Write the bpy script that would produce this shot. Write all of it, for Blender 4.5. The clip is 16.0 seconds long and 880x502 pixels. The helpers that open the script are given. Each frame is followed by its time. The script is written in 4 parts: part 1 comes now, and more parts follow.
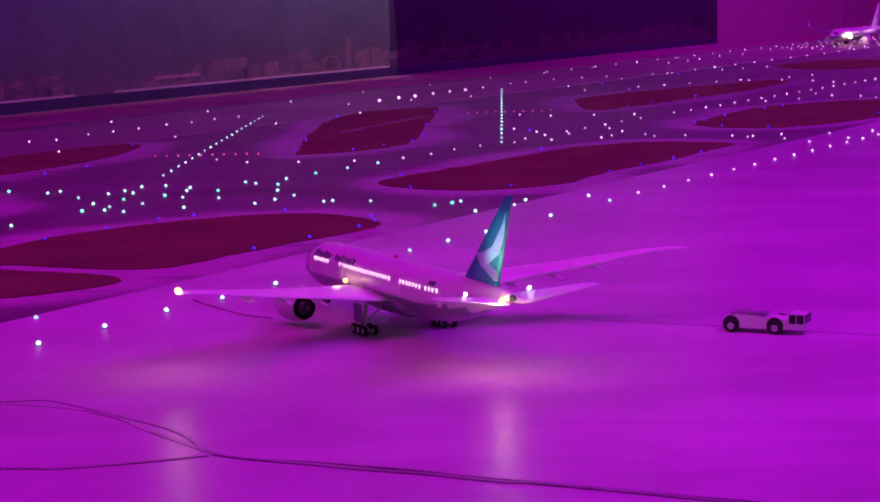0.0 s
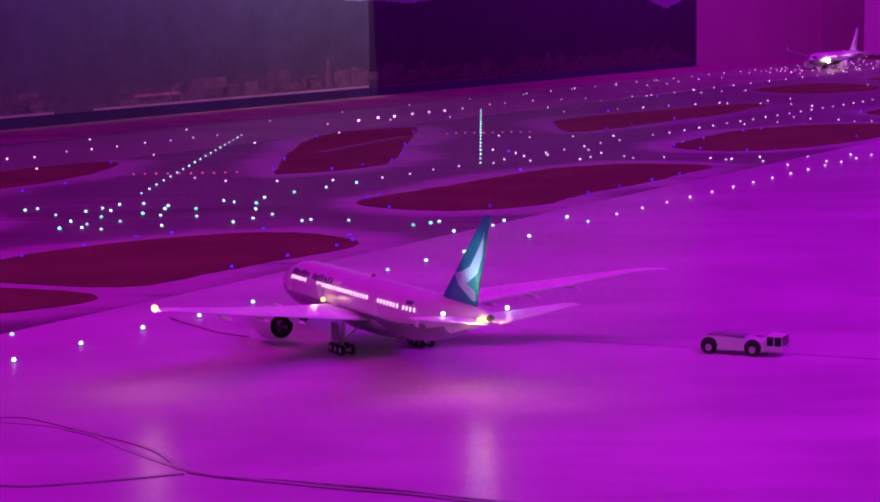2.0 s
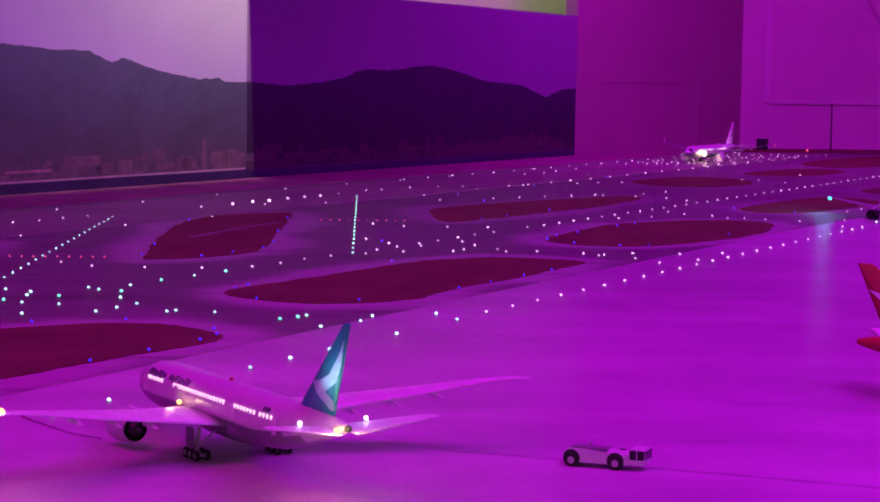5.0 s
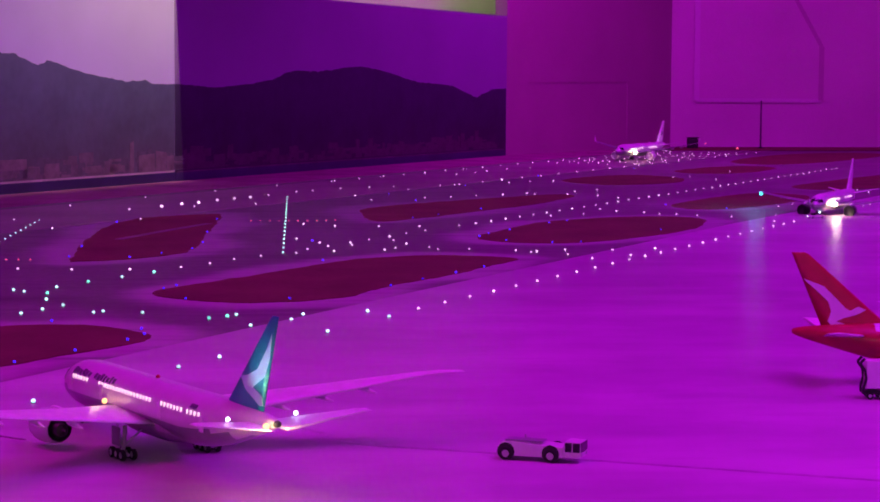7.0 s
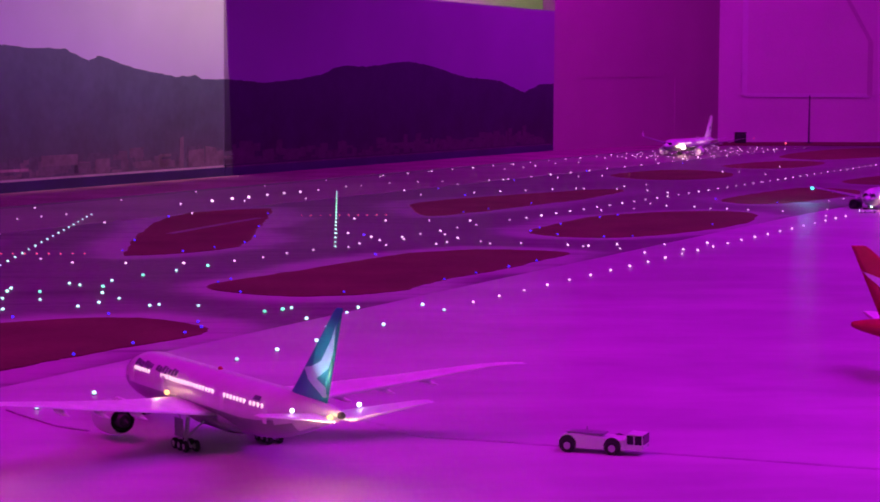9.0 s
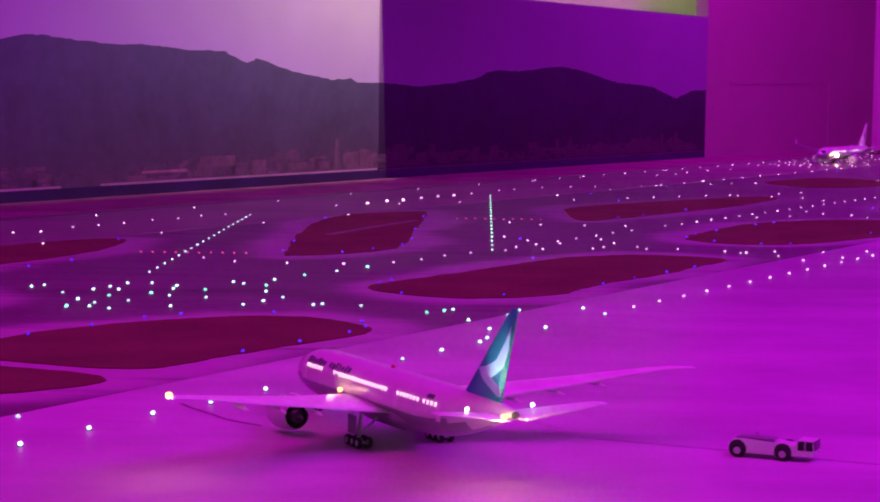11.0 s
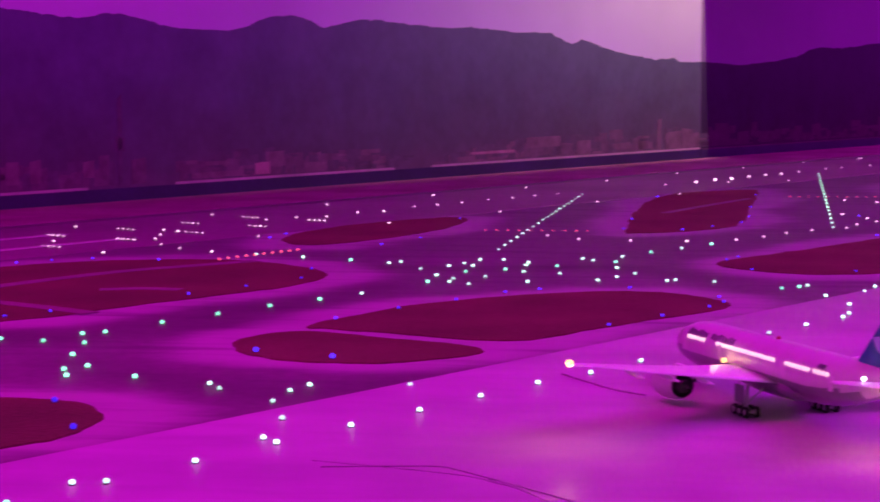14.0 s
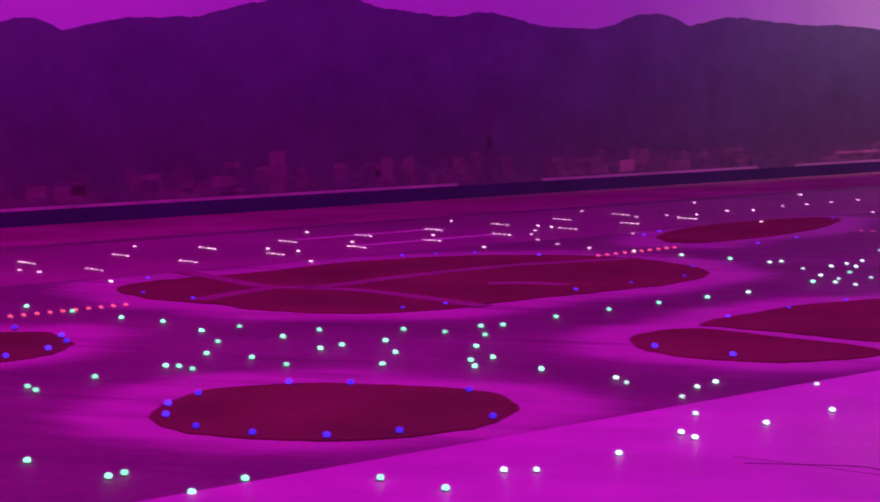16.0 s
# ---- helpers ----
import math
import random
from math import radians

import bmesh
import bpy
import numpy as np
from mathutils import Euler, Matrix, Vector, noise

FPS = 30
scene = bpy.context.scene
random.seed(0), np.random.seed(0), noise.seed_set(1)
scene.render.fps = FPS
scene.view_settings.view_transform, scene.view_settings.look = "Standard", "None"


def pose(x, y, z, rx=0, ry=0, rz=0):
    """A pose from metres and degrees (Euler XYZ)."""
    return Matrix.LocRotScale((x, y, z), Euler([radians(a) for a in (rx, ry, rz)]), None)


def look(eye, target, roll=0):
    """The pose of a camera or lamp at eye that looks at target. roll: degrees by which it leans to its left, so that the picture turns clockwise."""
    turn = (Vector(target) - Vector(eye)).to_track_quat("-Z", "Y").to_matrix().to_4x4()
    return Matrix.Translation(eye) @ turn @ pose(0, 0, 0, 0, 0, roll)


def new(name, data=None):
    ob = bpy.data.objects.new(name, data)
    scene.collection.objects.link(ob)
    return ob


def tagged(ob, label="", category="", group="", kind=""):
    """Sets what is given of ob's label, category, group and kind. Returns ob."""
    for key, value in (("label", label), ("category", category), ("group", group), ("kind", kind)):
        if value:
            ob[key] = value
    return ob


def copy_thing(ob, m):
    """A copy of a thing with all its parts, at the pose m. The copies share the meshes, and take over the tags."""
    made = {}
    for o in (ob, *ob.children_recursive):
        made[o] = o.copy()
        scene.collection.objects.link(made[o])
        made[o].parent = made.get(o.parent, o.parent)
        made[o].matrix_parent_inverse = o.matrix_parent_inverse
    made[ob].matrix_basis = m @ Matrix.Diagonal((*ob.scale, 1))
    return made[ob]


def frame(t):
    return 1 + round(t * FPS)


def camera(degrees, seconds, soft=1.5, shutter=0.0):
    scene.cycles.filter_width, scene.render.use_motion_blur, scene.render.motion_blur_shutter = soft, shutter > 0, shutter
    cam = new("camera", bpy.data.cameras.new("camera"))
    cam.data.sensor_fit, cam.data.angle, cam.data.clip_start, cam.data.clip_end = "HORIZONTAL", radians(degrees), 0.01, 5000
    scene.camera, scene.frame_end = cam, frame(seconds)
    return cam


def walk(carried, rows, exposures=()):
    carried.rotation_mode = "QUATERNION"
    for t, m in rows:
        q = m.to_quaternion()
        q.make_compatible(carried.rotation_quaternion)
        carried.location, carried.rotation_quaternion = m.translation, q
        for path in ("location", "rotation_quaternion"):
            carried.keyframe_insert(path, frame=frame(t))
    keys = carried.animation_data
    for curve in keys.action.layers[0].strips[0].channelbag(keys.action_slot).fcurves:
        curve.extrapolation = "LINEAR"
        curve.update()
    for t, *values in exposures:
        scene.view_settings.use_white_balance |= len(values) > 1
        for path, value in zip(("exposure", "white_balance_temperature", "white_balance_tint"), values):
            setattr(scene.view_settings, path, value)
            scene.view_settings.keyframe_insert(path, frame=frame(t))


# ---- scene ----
cam = camera(25.00, 16.0, soft=1.8, shutter=0.5)
PATH = [
    (0.0, look((0.000, 0.000, 0.509), (-0.0002, 2.4769, 0.1700), -1.28)),
    (0.5, look((0.002, -0.007, 0.509), (0.0056, 2.4712, 0.1784), -1.09)),
    (1.0, look((-0.002, 0.001, 0.507), (0.0093, 2.4799, 0.1834), -0.92)),
    (1.5, look((-0.002, -0.003, 0.509), (0.0170, 2.4767, 0.1896), -0.78)),
    (2.0, look((-0.000, 0.005, 0.506), (0.0278, 2.4847, 0.1929), -0.77)),
    (2.5, look((0.001, 0.006, 0.508), (0.0412, 2.4858, 0.1959), -0.69)),
    (3.0, look((0.005, 0.010, 0.514), (0.0615, 2.4922, 0.2198), -0.72)),
    (3.5, look((0.017, 0.042, 0.541), (0.1089, 2.5290, 0.3040), -0.54)),
    (4.0, look((0.022, 0.046, 0.547), (0.1425, 2.5344, 0.3345), 0.46)),
    (6.5, look((0.029, 0.101, 0.518), (0.2771, 2.5792, 0.2969), 0.25)),
    (7.0, look((0.033, 0.110, 0.516), (0.2979, 2.5873, 0.3074), 0.36)),
    (7.5, look((0.039, 0.117, 0.510), (0.3096, 2.5923, 0.2917), 0.37)),
    (8.0, look((0.029, 0.118, 0.508), (0.2918, 2.5942, 0.2867), 0.29)),
    (10.5, look((-0.019, 0.087, 0.517), (0.0582, 2.5779, 0.3162), 0.70)),
    (11.0, look((-0.034, 0.084, 0.509), (-0.0045, 2.5755, 0.2993), 0.79)),
    (11.5, look((-0.051, 0.086, 0.504), (-0.0703, 2.5767, 0.2909), 0.67)),
    (12.0, look((-0.070, 0.070, 0.506), (-0.1450, 2.5603, 0.2938), 0.70)),
    (12.5, look((-0.091, 0.058, 0.503), (-0.2231, 2.5447, 0.2876), 0.49)),
    (13.0, look((-0.107, 0.048, 0.504), (-0.3018, 2.5310, 0.2837), 0.22)),
    (13.5, look((-0.123, 0.027, 0.502), (-0.3806, 2.5036, 0.2775), -0.04)),
    (14.0, look((-0.156, -0.003, 0.503), (-0.5004, 2.4621, 0.2684), -0.10)),
    (14.5, look((-0.183, -0.024, 0.506), (-0.6316, 2.4236, 0.2702), 0.03)),
    (15.0, look((-0.211, -0.044, 0.506), (-0.7569, 2.3841, 0.2671), 0.12)),
    (15.5, look((-0.232, -0.052, 0.501), (-0.8776, 2.3505, 0.2588), 0.06)),
    (16.0, look((-0.261, -0.072, 0.507), (-1.0135, 2.3003, 0.2694), -0.07)),
]
walk(cam, PATH, exposures=[(0.0, 0.06, 6350, 10), (3.0, 0.0, 6400, 10), (3.5, -0.12, 6450, 10), (4.0, 0.12, 6500, 10), (6.5, 0.03, 6600, 10), (8.0, 0.08, 6700, 10), (10.5, 0.22, 7000, 10), (12.0, 0.33, 7350, 10), (14.0, 0.42, 7600, 10), (15.0, 0.46, 7650, 10), (16.0, 0.36, 7700, 10)])

# ---- world and light ----
world = bpy.data.worlds.new("hall_air")
world.use_nodes = True
world.node_tree.nodes["Background"].inputs[0].default_value = (0.30, 0.05, 0.45, 1)
world.node_tree.nodes["Background"].inputs[1].default_value = 0.05
scene.world = world


def lamp(kind, name, m, energy, color, **more):
    data = bpy.data.lights.new(name, kind)
    data.energy, data.color = energy, color
    if kind == "AREA":
        data.shape, data.size, data.size_y = "RECTANGLE", more["size"], more["size_y"]
    if kind == "SPOT":
        data.spot_size, data.spot_blend = radians(more["cone"]), more["blend"]
        data.shadow_soft_size = more["soft"]
    if kind == "POINT":
        data.shadow_soft_size = more["soft"]
    ob = new(name, data)
    ob.matrix_world = m
    return ob


MAGENTA = (0.62, 0.007, 1.0)
lamp("AREA", "ceiling_wash_near", look((2.75, 3.0, 3.3), (2.5, 3.1, 0)), 128, MAGENTA, size=3.6, size_y=3.4)
# Unseen lamp below the ceiling, added to brighten the apron's right side.
lamp("AREA", "added_apron_wash", look((1.9, 2.1, 2.3), (1.7, 2.0, 0)), 34, MAGENTA, size=1.2, size_y=1.0)
lamp("AREA", "ceiling_wash_middle", look((3.3, 7.6, 3.3), (3.0, 7.7, 0)), 150, MAGENTA, size=3.6, size_y=3.2)
lamp("AREA", "ceiling_wash_far", look((4.0, 13.2, 3.3), (4.2, 14.2, 0.2)), 185, (0.72, 0.004, 1.0), size=3.6, size_y=2.4)
lamp("AREA", "ceiling_wash_left", look((-2.0, 2.6, 3.2), (-2.2, 3.1, 0)), 76, (0.95, 0.0, 0.84), size=2.8, size_y=2.4)
# Unseen lamp behind the viewer, added to whiten faces turned that way.
lamp("AREA", "viewer_side_fill", look((0.9, -1.4, 0.9), (0.4, 3.0, 0.12)), 4.2, (0.85, 0.80, 1.0), size=2.4, size_y=0.4)
SPOT_AT = Vector((0.505, 0.863, 0)) * 8.99 + Vector((0.863, -0.505, 0)) * -4.86 + Vector((0, 0, 2.25))
SPOT_TO = Vector((0.505, 0.863, 0)) * 8.60 + Vector((0.863, -0.505, 0)) * -5.58 + Vector((0, 0, 1.0))
lamp("SPOT", "backdrop_spot", look(SPOT_AT, SPOT_TO), 114, (1.0, 0.82, 0.48), cone=110, blend=0.6, soft=0.012)

# ---- materials ----


def mat(name, color, rough=0.5, metal=0.0, vary=0.12, size=8.0, bump=0.0, fine=60.0, spec=0.5, rvary=0.0, second=None, coat=0.0):
    """A surface with blotches at one scale and grain at another, both in metres of the place."""
    m = bpy.data.materials.new(name)
    m.use_nodes = True
    t = m.node_tree
    n, link = t.nodes, t.links
    b = n["Principled BSDF"]
    b.inputs["Roughness"].default_value, b.inputs["Metallic"].default_value = rough, metal
    b.inputs["Specular IOR Level"].default_value = spec
    b.inputs["Coat Weight"].default_value = coat
    co = n.new("ShaderNodeTexCoord")
    big = n.new("ShaderNodeTexNoise")
    big.inputs["Scale"].default_value, big.inputs["Detail"].default_value = size, 5
    small = n.new("ShaderNodeTexNoise")
    small.inputs["Scale"].default_value, small.inputs["Detail"].default_value = fine, 3
    link.new(co.outputs["Object"], big.inputs["Vector"])
    link.new(co.outputs["Object"], small.inputs["Vector"])
    mixed = n.new("ShaderNodeMix")
    mixed.data_type, mixed.inputs["Factor"].default_value = "FLOAT", 0.35
    link.new(big.outputs["Fac"], mixed.inputs["A"])
    link.new(small.outputs["Fac"], mixed.inputs["B"])
    ramp = n.new("ShaderNodeValToRGB")
    dark = second or tuple(c * (1 - 2.2 * vary) for c in color)
    lite = tuple(min(1, c * (1 + 1.4 * vary)) for c in color)
    ramp.color_ramp.elements[0].position, ramp.color_ramp.elements[1].position = 0.32, 0.68
    ramp.color_ramp.elements[0].color, ramp.color_ramp.elements[1].color = (*dark, 1), (*lite, 1)
    link.new(mixed.outputs["Result"], ramp.inputs["Fac"])
    link.new(ramp.outputs["Color"], b.inputs["Base Color"])
    if rvary:
        mr = n.new("ShaderNodeMapRange")
        mr.inputs["From Min"].default_value, mr.inputs["From Max"].default_value = 0.3, 0.7
        mr.inputs["To Min"].default_value, mr.inputs["To Max"].default_value = rough - rvary, rough + rvary
        link.new(big.outputs["Fac"], mr.inputs["Value"])
        link.new(mr.outputs["Result"], b.inputs["Roughness"])
    if bump:
        bp = n.new("ShaderNodeBump")
        bp.inputs["Strength"].default_value, bp.inputs["Distance"].default_value = bump, 0.002
        link.new(small.outputs["Fac"], bp.inputs["Height"])
        link.new(bp.outputs["Normal"], b.inputs["Normal"])
    return m


def glow(name, color, strength, face=(0.8, 0.8, 0.8), spread=0.0):
    """A lit lens or pane; spread: how unevenly bright the single ones are."""
    m = bpy.data.materials.new(name)
    m.use_nodes = True
    b = m.node_tree.nodes["Principled BSDF"]
    b.inputs["Base Color"].default_value = (*face, 1)
    b.inputs["Emission Color"].default_value, b.inputs["Emission Strength"].default_value = (*color, 1), strength
    b.inputs["Roughness"].default_value = 0.3
    if spread:
        info, power = m.node_tree.nodes.new("ShaderNodeObjectInfo"), m.node_tree.nodes.new("ShaderNodeMapRange")
        power.inputs["To Min"].default_value, power.inputs["To Max"].default_value = strength * (1 - spread), strength * (1 + spread)
        m.node_tree.links.new(info.outputs["Random"], power.inputs["Value"])
        m.node_tree.links.new(power.outputs["Result"], b.inputs["Emission Strength"])
    return m


M_APRON = mat("apron_concrete", (0.47, 0.28, 0.49), 0.34, vary=0.10, size=1.3, fine=7, bump=0.03, rvary=0.05, spec=0.02)
M_ASPHALT = mat("taxiway_asphalt", (0.175, 0.14, 0.165), 0.62, vary=0.17, size=2.0, fine=40, bump=0.08, rvary=0.06, spec=0.3)

def paved(m, color):
    """Mixes a second paving tone in by the sheet's point attribute."""
    n, link = m.node_tree.nodes, m.node_tree.links
    b = n["Principled BSDF"]
    old = b.inputs["Base Color"].links[0].from_socket
    at_node, mixed = n.new("ShaderNodeAttribute"), n.new("ShaderNodeMix")
    at_node.attribute_name, mixed.data_type = "pale", "RGBA"
    mixed.inputs["B"].default_value = (*color, 1)
    link.new(at_node.outputs["Fac"], mixed.inputs["Factor"])
    link.new(old, mixed.inputs["A"])
    link.new(mixed.outputs["Result"], b.inputs["Base Color"])


paved(M_ASPHALT, (0.40, 0.34, 0.39))


def brushed(m, scale, turn, color, most):
    """Long faint wipe marks over a surface: noise drawn out along one way, mixed in where it peaks."""
    n, link = m.node_tree.nodes, m.node_tree.links
    b = n["Principled BSDF"]
    old = b.inputs["Base Color"].links[0].from_socket
    co, mapped, streak, reach, mixed = (n.new("ShaderNode" + k) for k in ("TexCoord", "Mapping", "TexNoise", "MapRange", "Mix"))
    mapped.inputs["Scale"].default_value, mapped.inputs["Rotation"].default_value = scale, (0, 0, turn)
    streak.inputs["Scale"].default_value, streak.inputs["Detail"].default_value = 1.0, 6
    reach.inputs["From Min"].default_value, reach.inputs["From Max"].default_value, reach.inputs["To Max"].default_value = 0.50, 0.74, most
    mixed.data_type, mixed.inputs["B"].default_value = "RGBA", (*color, 1)
    link.new(co.outputs["Object"], mapped.inputs["Vector"])
    link.new(mapped.outputs["Vector"], streak.inputs["Vector"])
    link.new(streak.outputs["Fac"], reach.inputs["Value"])
    link.new(reach.outputs["Result"], mixed.inputs["Factor"])
    link.new(old, mixed.inputs["A"])
    link.new(mixed.outputs["Result"], b.inputs["Base Color"])


brushed(M_APRON, (2.2, 5.5, 1.0), 0.35, (0.34, 0.21, 0.36), 0.55)
brushed(M_APRON, (1.1, 3.2, 1.0), -0.6, (0.60, 0.42, 0.61), 0.75)
brushed(M_APRON, (7.0, 26.0, 1.0), 0.1, (0.37, 0.23, 0.38), 0.35)
brushed(M_ASPHALT, (2.0, 16.0, 1.0), -0.2, (0.07, 0.055, 0.075), 0.6)


def rubbered(m, color):
    """Tyre-darkened lanes, broken up by streaks, by a second point attribute."""
    n, link = m.node_tree.nodes, m.node_tree.links
    b = n["Principled BSDF"]
    old = b.inputs["Base Color"].links[0].from_socket
    co, streak, at_node, times, mixed = (n.new("ShaderNode" + k) for k in ("TexCoord", "TexNoise", "Attribute", "Math", "Mix"))
    streak.inputs["Scale"].default_value, streak.inputs["Detail"].default_value = 4.0, 4
    at_node.attribute_name, times.operation, mixed.data_type = "worn", "MULTIPLY", "RGBA"
    mixed.inputs["B"].default_value = (*color, 1)
    link.new(co.outputs["Object"], streak.inputs["Vector"])
    link.new(at_node.outputs["Fac"], times.inputs[0])
    link.new(streak.outputs["Fac"], times.inputs[1])
    link.new(times.outputs["Value"], mixed.inputs["Factor"])
    link.new(old, mixed.inputs["A"])
    link.new(mixed.outputs["Result"], b.inputs["Base Color"])


rubbered(M_ASPHALT, (0.06, 0.045, 0.055))
M_RUNWAY = mat("runway_asphalt", (0.27, 0.15, 0.23), 0.58, vary=0.15, size=1.6, fine=35, bump=0.08, spec=0.3)
M_GRASS = mat("flocked_grass", (0.094, 0.055, 0.031), 0.95, vary=0.26, size=4, fine=110, bump=0.9, spec=0.1)
M_GRASS.node_tree.nodes["Principled BSDF"].inputs["Sheen Weight"].default_value = 0.35
M_GRASS.node_tree.nodes["Principled BSDF"].inputs["Sheen Tint"].default_value = (0.75, 0.35, 0.30, 1)
M_EARTH = mat("dusty_verge", (0.34, 0.12, 0.25), 0.9, vary=0.16, size=3, fine=150, bump=0.5, spec=0.1)
M_TRACK = mat("guide_track_seam", (0.37, 0.20, 0.38), 0.5, vary=0.2, size=9)
M_MARK = mat("white_marking", (0.62, 0.58, 0.60), 0.5, vary=0.12, size=14)
M_PATH = mat("service_path", (0.25, 0.15, 0.19), 0.7, vary=0.12)
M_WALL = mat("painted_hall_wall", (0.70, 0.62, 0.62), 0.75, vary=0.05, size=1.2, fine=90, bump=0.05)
M_WALL_DARK = mat("darker_return_wall", (0.40, 0.31, 0.31), 0.75, vary=0.05, size=1.2, fine=90, bump=0.05)
M_EDGE_LIGHT = mat("hatch_edge_light", (0.74, 0.69, 0.70), 0.7, vary=0.05, size=1.2)
M_EDGE_SHADE = mat("hatch_edge_shade", (0.54, 0.45, 0.46), 0.75, vary=0.06, size=1.2)
M_BEIGE = mat("beige_hall_wall", (0.60, 0.58, 0.45), 0.8, vary=0.04, size=1.5)
M_CEIL = mat("dark_ceiling_paint", (0.10, 0.09, 0.10), 0.9, vary=0.08)
M_BLACK = mat("black_plastic", (0.02, 0.02, 0.02), 0.5, vary=0.1)
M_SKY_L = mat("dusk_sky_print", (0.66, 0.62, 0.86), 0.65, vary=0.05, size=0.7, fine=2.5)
# East sky, hill and shore colours are darkened for the side the spot misses.
M_SKY_R = mat("unlit_sky_print", (0.28, 0.19, 0.38), 0.65, vary=0.05, size=0.7, fine=2.5)
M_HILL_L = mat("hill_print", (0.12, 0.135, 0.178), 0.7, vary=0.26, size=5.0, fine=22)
M_HILL_R = mat("unlit_hill_print", (0.034, 0.022, 0.066), 0.7, vary=0.30, size=5.0, fine=22)


def height_toned(m, stops):
    """Tone that changes with height up the backdrop: (metres, colour) from the foot to the skyline, blotched by noise.
    """
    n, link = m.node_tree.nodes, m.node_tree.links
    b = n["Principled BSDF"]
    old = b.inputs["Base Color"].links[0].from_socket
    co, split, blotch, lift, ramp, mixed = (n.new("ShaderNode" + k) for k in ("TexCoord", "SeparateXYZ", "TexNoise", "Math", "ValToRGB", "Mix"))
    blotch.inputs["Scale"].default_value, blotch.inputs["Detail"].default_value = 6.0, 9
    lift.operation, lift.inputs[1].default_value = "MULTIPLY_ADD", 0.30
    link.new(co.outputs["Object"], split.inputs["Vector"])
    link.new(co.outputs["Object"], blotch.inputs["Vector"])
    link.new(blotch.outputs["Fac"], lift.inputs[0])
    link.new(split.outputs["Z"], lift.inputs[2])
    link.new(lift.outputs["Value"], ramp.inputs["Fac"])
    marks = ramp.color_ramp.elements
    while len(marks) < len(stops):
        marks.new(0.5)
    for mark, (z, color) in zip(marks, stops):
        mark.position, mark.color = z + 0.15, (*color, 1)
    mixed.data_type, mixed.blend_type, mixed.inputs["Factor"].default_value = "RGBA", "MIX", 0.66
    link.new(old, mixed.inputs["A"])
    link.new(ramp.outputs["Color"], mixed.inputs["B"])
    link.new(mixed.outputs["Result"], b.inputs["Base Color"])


height_toned(M_HILL_L, [(0.05, (0.135, 0.085, 0.125)), (0.14, (0.088, 0.074, 0.098)), (0.28, (0.086, 0.092, 0.126)), (0.45, (0.095, 0.122, 0.19)), (0.66, (0.135, 0.175, 0.28))])
height_toned(M_HILL_R, [(0.05, (0.05, 0.022, 0.05)), (0.14, (0.026, 0.014, 0.040)), (0.30, (0.028, 0.018, 0.056)), (0.58, (0.042, 0.030, 0.085))])
M_SHORE = mat("pale_shore_print", (0.50, 0.40, 0.42), 0.7, vary=0.15, size=6)
M_DIMSHORE = mat("unlit_shore_print", (0.12, 0.06, 0.12), 0.7, vary=0.2, size=6)
M_SEA = mat("navy_sea_print", (0.032, 0.020, 0.095), 0.55, vary=0.15, size=3)
M_WHITE = mat("white_airliner_paint", (0.78, 0.77, 0.80), 0.28, vary=0.03, size=30, spec=0.5, coat=0.3)
M_HULL = mat("satin_white_hull_paint", (0.66, 0.63, 0.70), 0.30, vary=0.04, size=24, spec=0.5, coat=0.3)
# Belly grey; also used on wings whose shade is put into the colour.
M_GREY = mat("grey_belly_and_shaded_wing_paint", (0.24, 0.24, 0.28), 0.3, vary=0.05, size=30, coat=0.2)
M_WING = mat("grey_wing_paint", (0.80, 0.78, 0.81), 0.34, vary=0.05, size=30)
M_TEAL = mat("teal_tail_paint", (0.003, 0.25, 0.31), 0.3, vary=0.06, size=30, coat=0.2)
M_SWOOSH = mat("pale_tail_emblem", (0.42, 0.68, 0.80), 0.35, vary=0.03, size=30)
M_RED = mat("red_tail_paint", (0.44, 0.012, 0.045), 0.35, vary=0.06, size=30, coat=0.2)
M_TITLE = mat("dark_lettering", (0.10, 0.12, 0.15), 0.4, vary=0.05)
M_TYRE = mat("black_tyre", (0.015, 0.015, 0.016), 0.8, vary=0.2, size=60)
M_RIM = mat("pale_wheel_rim", (0.55, 0.55, 0.56), 0.35, metal=0.3, vary=0.05)
M_STRUT = mat("metal_strut", (0.45, 0.45, 0.47), 0.35, metal=0.6, vary=0.05)
M_DUCT = mat("dark_engine_duct", (0.03, 0.03, 0.035), 0.4, metal=0.4, vary=0.15)
M_NACELLE = mat("nacelle_paint", (0.52, 0.52, 0.55), 0.3, vary=0.05, coat=0.2)
M_GLASS = mat("dark_cab_glass", (0.01, 0.01, 0.015), 0.08, vary=0.02)
M_METAL = mat("dull_lamp_base", (0.08, 0.08, 0.09), 0.5, metal=0.5)
G_WHITE = glow("lit_white_lens", (1.0, 0.66, 1.0), 1.5, spread=0.6)
G_GREEN = glow("lit_green_white_lens", (0.20, 1.0, 0.68), 1.4, (0.05, 0.4, 0.3), 0.5)
G_MINT = glow("lit_pale_mint_lens", (0.44, 1.0, 0.86), 1.6, (0.3, 0.5, 0.5), 0.5)
G_BLUE = glow("lit_blue_lens", (0.035, 0.012, 1.0), 1.9, (0.02, 0.01, 0.3), 0.6)
G_RED = glow("lit_red_lens", (1.0, 0.10, 0.24), 1.4, (0.5, 0.05, 0.05))
G_FAR = glow("lit_dim_pink_lens", (1.0, 0.55, 1.0), 1.3, spread=0.7)
G_CABIN = glow("lit_cabin_window", (1.0, 0.72, 0.76), 1.4)
